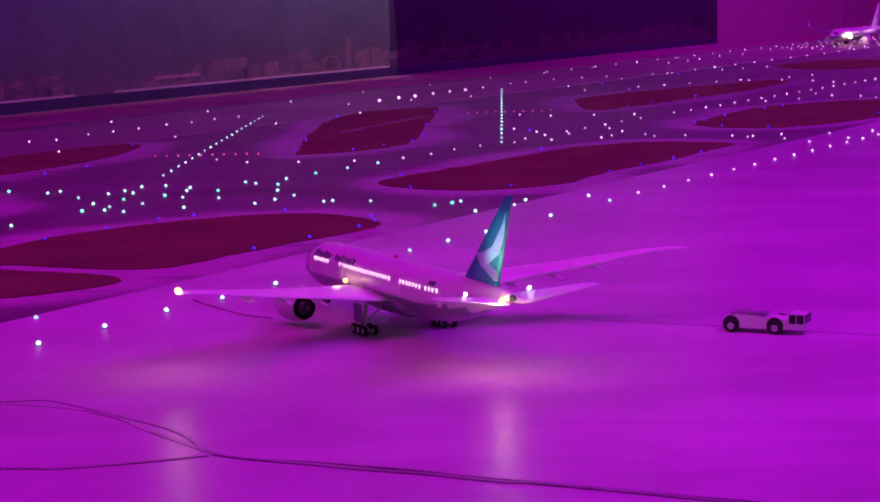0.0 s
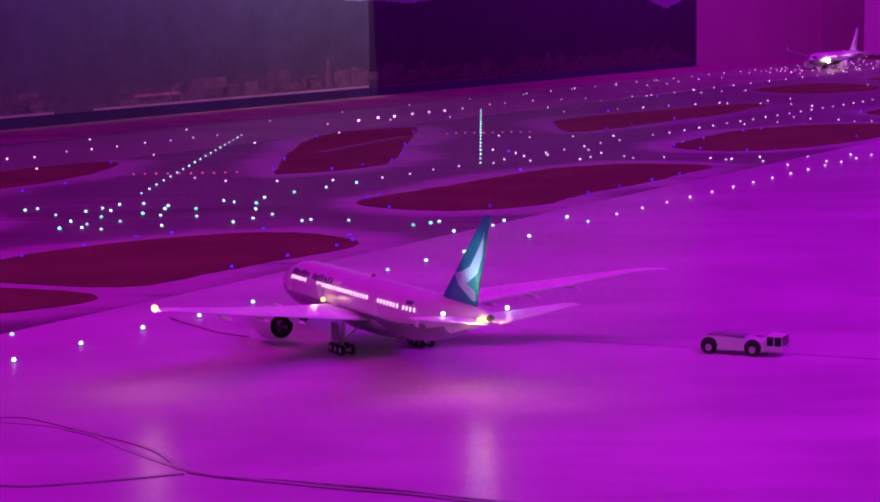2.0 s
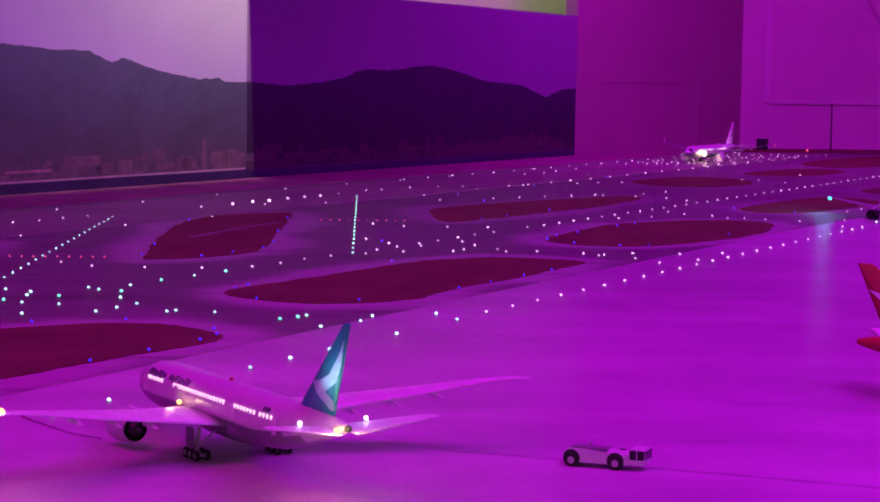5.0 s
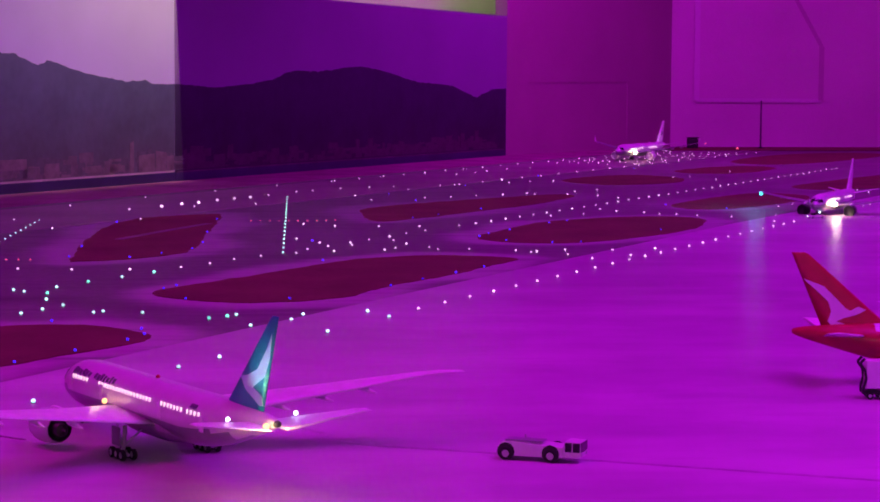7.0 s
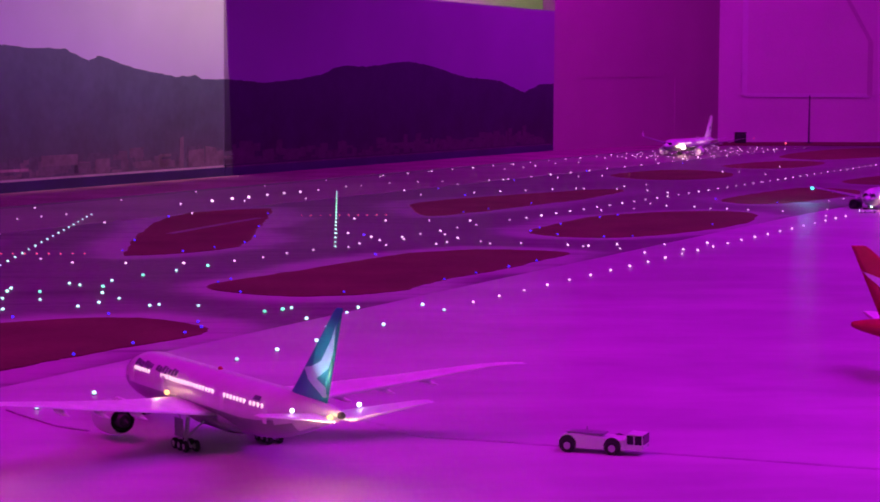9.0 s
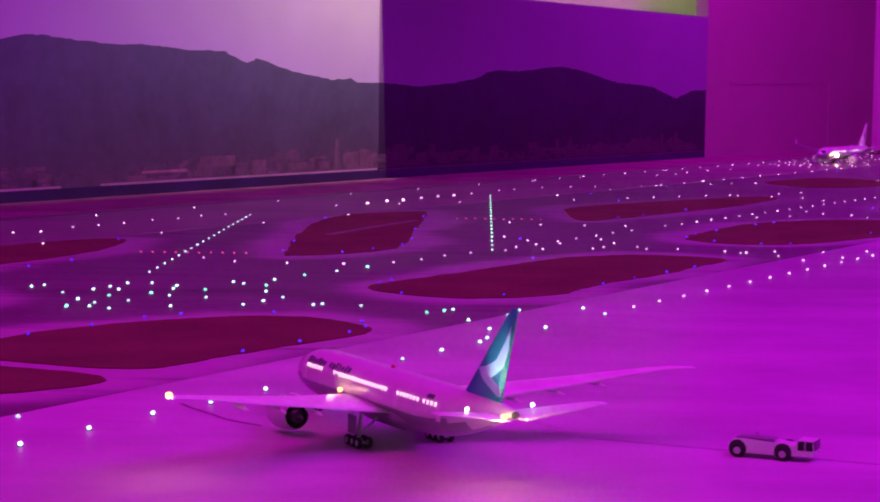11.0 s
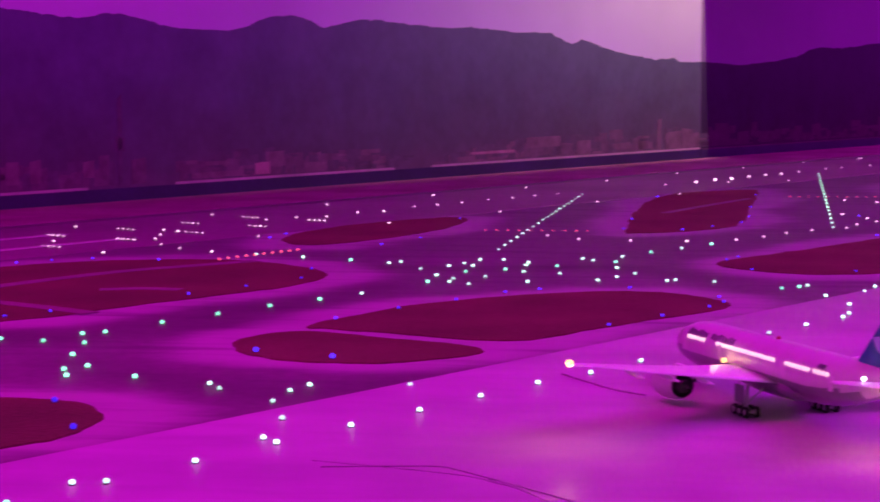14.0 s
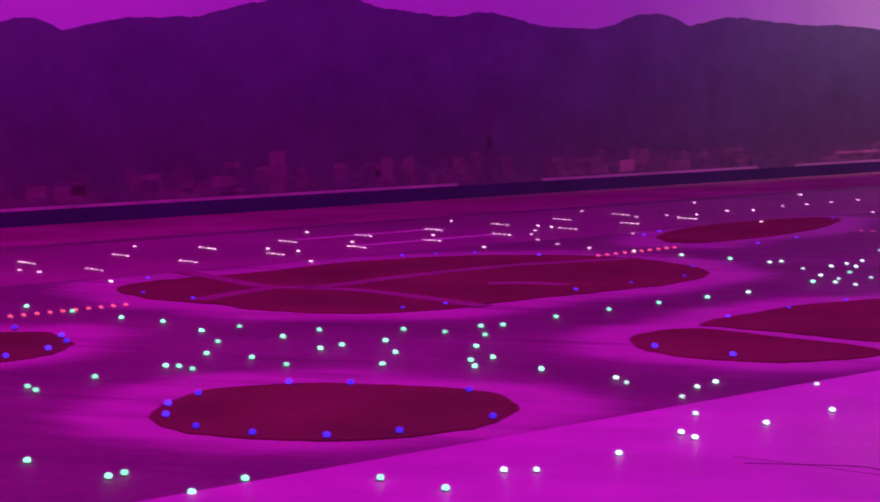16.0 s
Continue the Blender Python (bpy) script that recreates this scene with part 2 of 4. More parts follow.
G_WARM = glow("lit_warm_lamp", (1.0, 0.54, 0.19), 2.4, (0.05, 0.03, 0.01))
G_LAND = glow("lit_landing_lamp", (1.0, 0.80, 0.50), 55.0)
G_COOL = glow("lit_cool_lamp", (0.62, 0.92, 1.0), 7.0)
G_TEAL = glow("lit_teal_lamp", (0.02, 0.80, 0.85), 2.6)

# ---- mesh helpers ----


def mesh_of(bm, name, material, smooth=False):
    bmesh.ops.recalc_face_normals(bm, faces=bm.faces)
    data = bpy.data.meshes.new(name)
    bm.to_mesh(data)
    bm.free()
    for m in material if isinstance(material, (list, tuple)) else [material]:
        data.materials.append(m)
    if smooth:
        data.polygons.foreach_set("use_smooth", [True] * len(data.polygons))
    return data


def part(name, bm, material, parent, label="", smooth=False):
    ob = new(name, mesh_of(bm, name, material, smooth))
    ob.parent = parent
    return tagged(ob, label) if label else ob


def thing(name, bm, material, label, category, group="", kind="", smooth=False):
    return tagged(new(name, mesh_of(bm, name, material, smooth)), label, category, group, kind)


def empty(name, label, category, group=""):
    return tagged(new(name), label, category, group)


def box(x0, y0, z0, x1, y1, z1, bevel=0.0, bm=None):
    bm = bm or bmesh.new()
    made = bmesh.ops.create_cube(bm, size=1)["verts"]
    bmesh.ops.transform(bm, verts=made, matrix=Matrix.Translation(((x0 + x1) / 2, (y0 + y1) / 2, (z0 + z1) / 2)) @ Matrix.Diagonal((abs(x1 - x0), abs(y1 - y0), abs(z1 - z0), 1)))
    if bevel:
        edges = list({e for v in made for e in v.link_edges})
        bmesh.ops.bevel(bm, geom=edges, offset=bevel, segments=2, affect="EDGES", profile=0.6)
    return bm


def rod(a, b, r, bm=None, sides=8, r2=None):
    bm = bm or bmesh.new()
    a, b = Vector(a), Vector(b)
    made = bmesh.ops.create_cone(bm, cap_ends=True, segments=sides, radius1=r, radius2=r if r2 is None else r2, depth=(b - a).length)["verts"]
    bmesh.ops.transform(bm, verts=made, matrix=Matrix.Translation((a + b) / 2) @ (b - a).to_track_quat("Z", "Y").to_matrix().to_4x4())
    return bm


def loft(rings, bm=None, caps=True):
    bm = bm or bmesh.new()
    rows = [[bm.verts.new(p) for p in ring] for ring in rings]
    n = len(rows[0])
    for a, b in zip(rows, rows[1:]):
        for i in range(n):
            bm.faces.new((a[i], a[(i + 1) % n], b[(i + 1) % n], b[i]))
    if caps:
        bm.faces.new(rows[0][::-1])
        bm.faces.new(rows[-1])
    return bm


def lathe(profile, sides=20, axis="X", bm=None, caps=True):
    """Rings of (along, radius) turned about an axis."""
    rings = []
    for x, r in profile:
        ring = []
        for i in range(sides):
            c, s = r * math.cos(2 * math.pi * i / sides), r * math.sin(2 * math.pi * i / sides)
            ring.append({"X": (x, c, s), "Y": (c, x, s), "Z": (c, s, x)}[axis])
        rings.append(ring)
    return loft(rings, bm, caps)


def smooth_loop(points, steps=6):
    """A closed rounded outline through a few control points."""
    p, out = [Vector((*q, 0)) for q in points], []
    for i in range(len(p)):
        a, b, c, d = p[i - 1], p[i], p[(i + 1) % len(p)], p[(i + 2) % len(p)]
        for k in range(steps):
            u = k / steps
            out.append(0.5 * (2 * b + (c - a) * u + (2 * a - 5 * b + 4 * c - d) * u * u + (3 * b - a - 3 * c + d) * u**3))
    return out


def smooth_line(points, steps=8):
    p = [Vector((*q, 0)) for q in points]
    p, out = [2 * p[0] - p[1], *p, 2 * p[-1] - p[-2]], []
    for a, b, c, d in zip(p, p[1:], p[2:], p[3:]):
        for k in range(steps):
            u = k / steps
            out.append(0.5 * (2 * b + (c - a) * u + (2 * a - 5 * b + 4 * c - d) * u * u + (3 * b - a - 3 * c + d) * u**3))
    return out + [p[-2]]


def slab(outline, z0, z1, edge=0.0):
    """A flat sheet with thickness, its upper rim drawn in by edge."""
    mid = sum(outline, Vector()) / len(outline)
    low = [Vector((v.x, v.y, z0)) for v in outline]
    top = [Vector((*(v + (mid - v).normalized() * edge).xy, z1)) for v in outline]
    return loft([low, top])


def ribbon(line, width, z0, z1):
    left, right = [], []
    for i, v in enumerate(line):
        d = (line[min(i + 1, len(line) - 1)] - line[max(i - 1, 0)]).normalized()
        n = Vector((-d.y, d.x, 0)) * width / 2
        left.append(v + n)
        right.append(v - n)
    return loft([[Vector((*p.xy, z)) for p, z in ((a, z0), (a, z1), (b, z1), (b, z0))] for a, b in zip(left, right)])


# ---- the model airport: plan axes run along and across the runway ----
ALONG, ACROSS = Vector((0.505, 0.863, 0)), Vector((0.863, -0.505, 0))


def at(a, c, z=0.0):
    return ALONG * a + ACROSS * c + Vector((0, 0, z))


def quad(a0, c0, a1, c1):
    return [at(a0, c0), at(a1, c0), at(a1, c1), at(a0, c1)]


def ragged(loop):
    """The flock's edge wanders a little."""
    return [v + 0.012 * noise.noise_vector(v * 9) * Vector((1, 1, 0)) + 0.006 * noise.noise_vector(v * 31) * Vector((1, 1, 0)) for v in loop]


LOOPS = []


def island(*pts):
    LOOPS.append(ragged(smooth_loop(pts, 12)))


# grass islands, from the near stand out to the far end
island((-1.53, 2.50), (-1.54, 2.69), (-1.46, 2.80), (-1.32, 2.85), (-1.18, 2.86), (-1.07, 2.81), (-1.01, 2.70), (-1.02, 2.55), (-1.08, 2.45), (-1.18, 2.38), (-1.32, 2.36), (-1.43, 2.39))
island((-2.5, 3.0), (-2.34, 3.13), (-2.12, 3.24), (-2.02, 3.19), (-1.96, 3.12), (-1.93, 3.01), (-1.95, 2.92), (-2.05, 2.78), (-2.25, 2.66), (-2.45, 2.75))
island((-2.3, 3.93), (-2.29, 4.09), (-2.15, 4.3), (-2.02, 4.6), (-1.85, 4.81), (-1.67, 4.93), (-1.45, 4.98), (-1.24, 4.89), (-1.08, 4.68), (-1.08, 4.47), (-1.18, 4.26), (-1.35, 4.0), (-1.47, 3.77), (-1.62, 3.66), (-1.81, 3.65), (-1.98, 3.72), (-2.18, 3.79))
island((-1.41, 5.63), (-1.35, 5.97), (-1.2, 6.26), (-1.0, 6.45), (-0.95, 6.27), (-1.0, 5.89), (-1.12, 5.6), (-1.24, 5.43), (-1.34, 5.43))
island((-0.94, 3.72), (-0.82, 4.03), (-0.65, 4.23), (-0.49, 4.35), (-0.35, 4.39), (-0.22, 4.34), (-0.14, 4.25), (-0.12, 4.16), (-0.17, 4.02), (-0.3, 3.85), (-0.41, 3.68), (-0.48, 3.58), (-0.58, 3.55), (-0.74, 3.62), (-0.89, 3.67))
island((-1.02, 3.43), (-1.01, 3.58), (-0.93, 3.65), (-0.77, 3.59), (-0.6, 3.5), (-0.55, 3.43), (-0.58, 3.35), (-0.68, 3.27), (-0.8, 3.25), (-0.93, 3.29))
island((-0.43, 6.0), (-0.43, 6.94), (-0.37, 7.54), (-0.25, 7.83), (-0.02, 8.0), (0.0, 7.9), (-0.01, 7.45), (-0.07, 6.39), (-0.14, 6.11), (-0.28, 5.95), (-0.39, 5.9))
island((-0.16, 5.05), (-0.03, 5.27), (0.14, 5.54), (0.31, 5.82), (0.47, 6.0), (0.64, 6.08), (0.80, 6.04), (0.90, 5.94), (0.79, 5.74), (0.63, 5.43), (0.45, 5.16), (0.32, 4.91), (0.19, 4.80), (0.03, 4.79), (-0.11, 4.9))
island((0.56, 8.12), (0.63, 8.41), (0.9, 8.77), (1.3, 9.16), (1.58, 9.42), (1.64, 9.25), (1.35, 8.62), (1.04, 8.15), (0.75, 7.71), (0.58, 7.58))
island((0.87, 6.78), (1.02, 7.16), (1.22, 7.53), (1.52, 7.78), (1.78, 7.83), (1.88, 7.66), (1.73, 7.18), (1.47, 6.80), (1.17, 6.53), (0.94, 6.56))
island((1.94, 8.56), (2.19, 9.03), (2.55, 9.52), (2.74, 9.45), (2.75, 9.16), (2.5, 8.72), (2.15, 8.33), (1.97, 8.3))
island((2.94, 10.15), (3.35, 10.8), (3.87, 11.5), (4.25, 11.75), (4.2, 11.3), (3.86, 10.63), (3.37, 10.03), (3.0, 9.85))
island((1.83, 10.77), (2.12, 11.3), (2.41, 11.45), (2.58, 11.05), (2.4, 10.53), (2.0, 10.3))
island((2.73, 11.99), (3.09, 12.57), (3.43, 12.76), (3.5, 12.42), (3.13, 11.77), (2.8, 11.65))
island((3.45, 13.4), (3.85, 14.35), (4.45, 15.15), (5.0, 15.35), (5.05, 14.9), (4.6, 14.1), (4.05, 13.35), (3.6, 13.0))


LANES = [[(-1.22, 3.21), (-1.10, 3.10), (-0.94, 3.01), (-0.80, 2.95), (-0.70, 3.02), (-0.57, 3.19)], [(-1.67, 3.49), (-1.52, 3.54), (-1.32, 3.54), (-1.15, 3.85), (-1.00, 4.12), (-0.90, 4.41)], [(-0.97, 4.84), (-0.68, 4.83), (-0.41, 4.90), (-0.16, 4.67)], [(-1.74, 3.36), (-1.60, 3.49), (-1.41, 3.46), (-1.23, 3.60), (-1.06, 3.81)]]


def ground_sheet():
    """One sheet; how far the pale shoulder paving reaches is kept in a point attribute."""
    a, c = np.arange(-4, 19.01, 0.05), np.append(np.arange(-5.6, -1.9, 0.035), [0.0, 2.0, 4.0, 6.0])
    aa, cc = np.meshgrid(a, c, indexing="ij")
    xy = np.stack([0.505 * aa + 0.863 * cc, 0.863 * aa - 0.505 * cc], -1).reshape(-1, 2)
    near = np.full(len(xy), 9.0)
    for loop in LOOPS:
        pts = np.array([v.xy for v in loop])
        pick = np.where(np.abs(xy - pts.mean(0)).max(1) < 1.5)[0]
        d = np.sqrt(((xy[pick, None] - pts[None]) ** 2).sum(-1)).min(1)
        near[pick] = np.minimum(near[pick], d)
    wobble = np.array([noise.noise((x * 2.4, y * 2.4, 0.0)) for x, y in xy])
    ripple = np.array([noise.noise((x * 9, y * 9, 4.0)) for x, y in xy])
    pale = np.clip((0.15 + 0.08 * wobble + 0.03 * ripple - near) / 0.10, 0, 1)
    pale = pale * pale * (3 - 2 * pale) * np.clip((9.8 - xy[:, 1]) / 3.0, 0.15, 1)
    worn = np.zeros(len(xy))
    for lane in LANES:
        pts = np.array([v.xy for v in smooth_line(lane)])
        pick = np.where(np.abs(xy - pts.mean(0)).max(1) < 2.2)[0]
        d = np.sqrt(((xy[pick, None] - pts[None]) ** 2).sum(-1)).min(1)
        worn[pick] = np.maximum(worn[pick], np.clip(1 - d / (0.13 + 0.05 * wobble[pick]), 0, 1))
    n, m = len(a), len(c)
    ids = np.arange(n * m).reshape(n, m)
    faces = np.stack([ids[:-1, :-1], ids[1:, :-1], ids[1:, 1:], ids[:-1, 1:]], -1).reshape(-1, 4)
    data = bpy.data.meshes.new("ground")
    data.from_pydata([(x, y, 0.0) for x, y in xy], [], faces.tolist())
    data.attributes.new("pale", "FLOAT", "POINT").data.foreach_set("value", pale)
    data.attributes.new("worn", "FLOAT", "POINT").data.foreach_set("value", worn)
    data.materials.append(M_ASPHALT)
    return tagged(new("ground", data), "dark grey asphalt taxiways with paler paved shoulders", "ground", kind="structure")


ground_sheet()
thing("apron", slab([at(-4, -2.08), at(4.6, -2.10), at(7.4, -2.08), at(12, -1.9), at(18, -1.7), at(18, 5.9), at(-4, 5.9)], -0.02, 0.003), M_APRON, "smooth pale concrete apron with a satin sheen", "apron", kind="structure")
thing("runway", slab(quad(-3.9, -4.93, 18.6, -4.17), -0.02, 0.0015), M_RUNWAY, "long dark asphalt runway beside the painted backdrop", "runway", kind="structure")
thing("verge_grass", slab([Vector((3.55, 15.75, 0)), Vector((8.9, 16.05, 0)), Vector((8.9, 16.8, 0)), Vector((3.8, 16.62, 0))], -0.02, 0.0045), M_GRASS, "dark brownish grass strip along the table's far end", "grass", kind="stuff")
thing("verge", slab(quad(-3.9, -5.57, 18.8, -5.02), -0.02, 0.003), M_EARTH, "dusty pale verge between runway and backdrop", "verge", kind="structure")
for c in (-4.65, -4.39):
    thing("touchdown_mark", slab(quad(3.28, c - 0.018, 3.84, c + 0.018), 0.0, 0.0023), M_MARK, "long pale painted touchdown bar on the runway", "marking", "touchdown marks", "structure")

for loop in LOOPS:
    thing("grass_island", slab(loop, -0.004, 0.002, 0.012), M_GRASS, "low rounded island of dark brownish model grass", "grass", "grass islands", "stuff")
for pts in ([(-2.30, 4.29), (-2.12, 4.15), (-1.98, 4.05), (-1.90, 4.06), (-1.83, 4.14), (-1.75, 4.34), (-1.59, 4.64), (-1.43, 4.82), (-1.32, 4.94)], [(-2.02, 3.77), (-2.00, 3.89), (-1.96, 4.03)], [(-1.89, 4.05), (-1.75, 4.04), (-1.57, 3.95), (-1.41, 3.85)], [(-1.52, 4.26), (-1.43, 4.29), (-1.34, 4.28)]):
    thing("service_path", ribbon(smooth_line(pts), 0.045, 0.001, 0.003), M_PATH, "narrow pale service path across the grass", "path", "service paths", "structure")
thing("service_path", ribbon(smooth_line([(-0.33, 6.7), (-0.2, 7.05), (-0.04, 7.45)]), 0.03, 0.001, 0.003), M_PATH, "narrow pale service path across the grass", "path", "service paths", "structure")
for k, (pts, w) in enumerate((
    ([(0.05, 3.15), (0.126, 3.064), (0.175, 2.999), (0.22, 2.912), (0.338, 2.858), (0.611, 2.728), (1.2, 2.45)], 0.010),
    ([(-0.66, 2.43), (-0.534, 2.391), (-0.460, 2.363), (-0.421, 2.335)], 0.0022),
    ([(-0.421, 2.335), (-0.381, 2.295), (-0.339, 2.230), (-0.299, 2.174), (-0.252, 2.113)], 0.0075),
    ([(-0.64, 2.39), (-0.555, 2.405), (-0.496, 2.411), (-0.465, 2.389), (-0.423, 2.347)], 0.0018),
    ([(-0.423, 2.347), (-0.383, 2.307), (-0.344, 2.268), (-0.313, 2.231), (-0.288, 2.187), (-0.262, 2.120)], 0.006),
    ([(-0.62, 2.07), (-0.464, 2.062), (-0.415, 2.056), (-0.375, 2.063), (-0.317, 2.079), (-0.256, 2.101)], 0.0065),
    ([(-0.251, 2.105), (-0.209, 2.079), (-0.147, 2.052), (-0.081, 2.021), (-0.011, 1.993), (0.057, 1.958), (0.113, 1.939), (0.40, 1.80)], 0.006),
    ([(-0.251, 2.108), (-0.209, 2.078), (-0.148, 2.062), (-0.081, 2.034), (-0.011, 2.003), (0.058, 1.968), (0.40, 1.812)], 0.004),
    ([(-0.40, 3.17), (-0.379, 3.132), (-0.346, 3.080), (-0.305, 3.018), (-0.258, 2.977)], 0.0028),
)):
    thing("guide_track", ribbon(smooth_line(pts), w, 0.002, 0.0033 + 0.00025 * k), M_TRACK, "thin dark seam of the vehicle guide wire in the apron", "seam", "guide tracks", "structure")

# ---- hall walls and painted backdrop ----
FACE = -5.58


def panel(a0, a1, z0, z1, front, back, material, name, label, kind="structure", category="wall"):
    bm = bmesh.new()
    loft([[at(a, c, z) for c, z in ((front, z0), (front, z1), (back, z1), (back, z0))] for a in (a0, a1)], bm)
    return thing(name, bm, material, label, category, kind=kind)


EDGE = 9.05
panel(-2.0, EDGE, -0.06, 2.1, FACE, FACE - 0.12, M_SKY_L, "backdrop_west", "printed dusk sky backdrop panel in pale lilac", category="backdrop")
panel(EDGE, 13.62, -0.06, 1.02, FACE, FACE - 0.10, M_SKY_R, "backdrop_east", "printed sky backdrop panel darkened as unlit, lower top edge", category="backdrop")
panel(8.9, 16.5, -0.06, 3.4, FACE - 0.62, FACE - 0.74, M_BEIGE, "wall_behind_backdrop", "plain beige hall wall seen above the backdrop")

RIDGE = [(2.87, 0.630), (2.99, 0.646), (3.09, 0.606), (3.34, 0.651), (3.58, 0.653), (3.76, 0.691), (3.92, 0.718), (4.10, 0.731), (4.29, 0.721), (4.37, 0.701), (4.72, 0.668), (4.87, 0.689), (4.99, 0.684), (5.14, 0.651), (5.30, 0.637), (5.50, 0.633), (5.61, 0.655), (5.71, 0.686),
         (5.87, 0.700), (5.97, 0.676), (6.05, 0.652), (6.18, 0.675), (6.33, 0.691), (6.65, 0.672), (6.86, 0.662), (7.06, 0.667), (7.43, 0.647), (7.65, 0.648), (7.84, 0.599), (7.94, 0.616), (8.23, 0.563), (8.60, 0.522), (8.77, 0.530), (8.83, 0.511), (9.27, 0.504), (9.50, 0.495),
         (9.82, 0.514), (10.11, 0.540), (10.25, 0.577), (10.40, 0.598), (10.54, 0.585), (10.90, 0.606), (11.20, 0.628), (11.49, 0.607), (12.06, 0.535), (12.62, 0.511), (13.07, 0.427), (13.32, 0.483), (13.55, 0.492)]


def ridge(a):
    """Height of the painted skyline at a place along the wall."""
    if a <= RIDGE[0][0]:
        z = 0.63 + 0.05 * math.sin((RIDGE[0][0] - a) * 2.3)
    else:
        z = np.interp(a, [p[0] for p in RIDGE], [p[1] for p in RIDGE])
    return float(z) + 0.004 * noise.noise((a * 7, 0.3, 0)) + 0.006 * noise.noise((a * 19, 0.7, 0)) + 0.005 * noise.noise((a * 57, 0.2, 0))


def hill(a0, a1, c, material, name, label):
    bm, n = bmesh.new(), 640
    steps = [a0 + (a1 - a0) * i / n for i in range(n + 1)]
    loft([[at(a, FACE, 0.0), at(a, c, 0.0), at(a, c, ridge(a)), at(a, FACE, ridge(a))] for a in steps], bm)
    return thing(name, bm, material, label, "backdrop", kind="structure")


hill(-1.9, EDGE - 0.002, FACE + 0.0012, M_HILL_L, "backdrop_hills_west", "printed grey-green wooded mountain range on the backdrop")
hill(EDGE + 0.002, 13.61, FACE + 0.0012, M_HILL_R, "backdrop_hills_east", "printed mountain range darkened as the unlit side of the backdrop")
panel(-1.9, EDGE, 0.0, 0.050, FACE + 0.0012, FACE + 0.0026, M_SEA, "backdrop_sea", "dark navy water band printed along the backdrop foot", category="backdrop")
panel(EDGE + 0.004, 13.6, 0.0, 0.046, FACE + 0.0012, FACE + 0.0026, M_SEA, "backdrop_sea", "dark navy water band printed along the backdrop foot", category="backdrop")
panel(EDGE + 0.02, 13.58, 0.047, 0.054, FACE + 0.0012, FACE + 0.0026, M_DIMSHORE, "backdrop_shore", "rose shoreline strip darkened as the unlit side of the backdrop", category="backdrop")
random.seed(4)
for a0, a1 in ((0.5, 4.76), (5.2, 6.5), (6.76, 9.04)):
    panel(a0, a1, 0.050, 0.060, FACE + 0.0012, FACE + 0.0028, M_SHORE, "backdrop_shore", "pale shoreline strip printed on the backdrop", category="backdrop")

# The last-but-one tone is the town darkened for the unlit east side.
M_TOWN = [mat("town_print_%s" % k, c, 0.7, vary=0.16, size=14, fine=40) for k, c in (("rose", (0.155, 0.105, 0.145)), ("grey", (0.115, 0.095, 0.13)), ("pink", (0.20, 0.13, 0.17)), ("dim", (0.075, 0.040, 0.075)), ("bright", (0.42, 0.22, 0.28)))]
town = bmesh.new()


def block(a, w, z, h, level, pick):
    """One printed house front: a thin sheet just off the hills, its top a little uneven."""
    d0, d1 = FACE + 0.0013, FACE + 0.0015 + 0.00002 * level
    low, top = z, z + h
    tilt = random.uniform(-0.12, 0.12) * h
    f0 = len(town.faces)
    loft([[at(a, d, low), at(a + w, d, low), at(a + w, d, top + tilt), at(a, d, top)] for d in (d0, d1)], town)
    town.faces.ensure_lookup_table()
    for f in town.faces[f0:]:
        f.material_index = pick


for k in range(1500):
    a = random.uniform(-1.5, 13.45)
    dense = noise.noise((a * 1.3, 5.2, 0)) + 0.30
    if k < 90:
        a = random.choice((3.9, 4.35, 4.6, 2.6, 1.5, 5.9, 8.85, 11.4, 12.6)) + random.gauss(0, 0.16)
        w, h, z = random.uniform(0.035, 0.085), random.uniform(0.04, 0.115), 0.062
    elif dense < random.uniform(-0.2, 0.5) or 4.76 < a < 5.2 or 6.5 < a < 6.76:
        continue
    else:
        w, h = random.uniform(0.03, 0.14), random.choice((0.012, 0.02, 0.035, 0.06)) * random.uniform(0.6, 1.2)
        z = 0.062 + max(0, random.gauss(0.012, 0.024))
    block(a, w, z, h, k % 60, 3 if a > EDGE else random.choice((0, 0, 1, 1, 2)))
# the fronts that stand out along the shore: a tower with a head, a rose block, long sheds, the cluster beside the joint
for a, w, z, h, pick in ((4.908, 0.022, 0.062, 0.315, 1), (4.895, 0.048, 0.185, 0.055, 1), (5.635, 0.085, 0.068, 0.046, 4), (3.890, 0.068, 0.062, 0.140, 2), (4.388, 0.055, 0.085, 0.080, 2), (4.492, 0.050, 0.085, 0.078, 2), (5.285, 0.285, 0.068, 0.020, 2),
                         (7.045, 0.330, 0.094, 0.012, 4), (7.470, 0.280, 0.110, 0.050, 2), (8.620, 0.035, 0.062, 0.150, 2), (8.700, 0.150, 0.062, 0.085, 2), (8.860, 0.100, 0.062, 0.105, 2), (8.965, 0.070, 0.062, 0.075, 2), (10.35, 0.06, 0.06, 0.10, 3), (12.78, 0.07, 0.06, 0.12, 3)):
    block(a, w, z, h, 62, pick)
thing("backdrop_town", town, M_TOWN, "blurred pinkish waterfront town printed on the backdrop", "backdrop", kind="stuff")

# Unseen board, added so the spot stops sharply at the backdrop joint.
panel(EDGE, EDGE + 0.06, 1.28, 3.4, FACE + 1.6, FACE - 0.1, M_WALL, "spot_cut_board", "unseen board added over the backdrop joint to cut the spot")
# Added out of view: boards that keep the spot off floor and upper wall.
beam_shades = empty("spotlight", "unseen black boards added to shape the backdrop spot beam", "lamp")
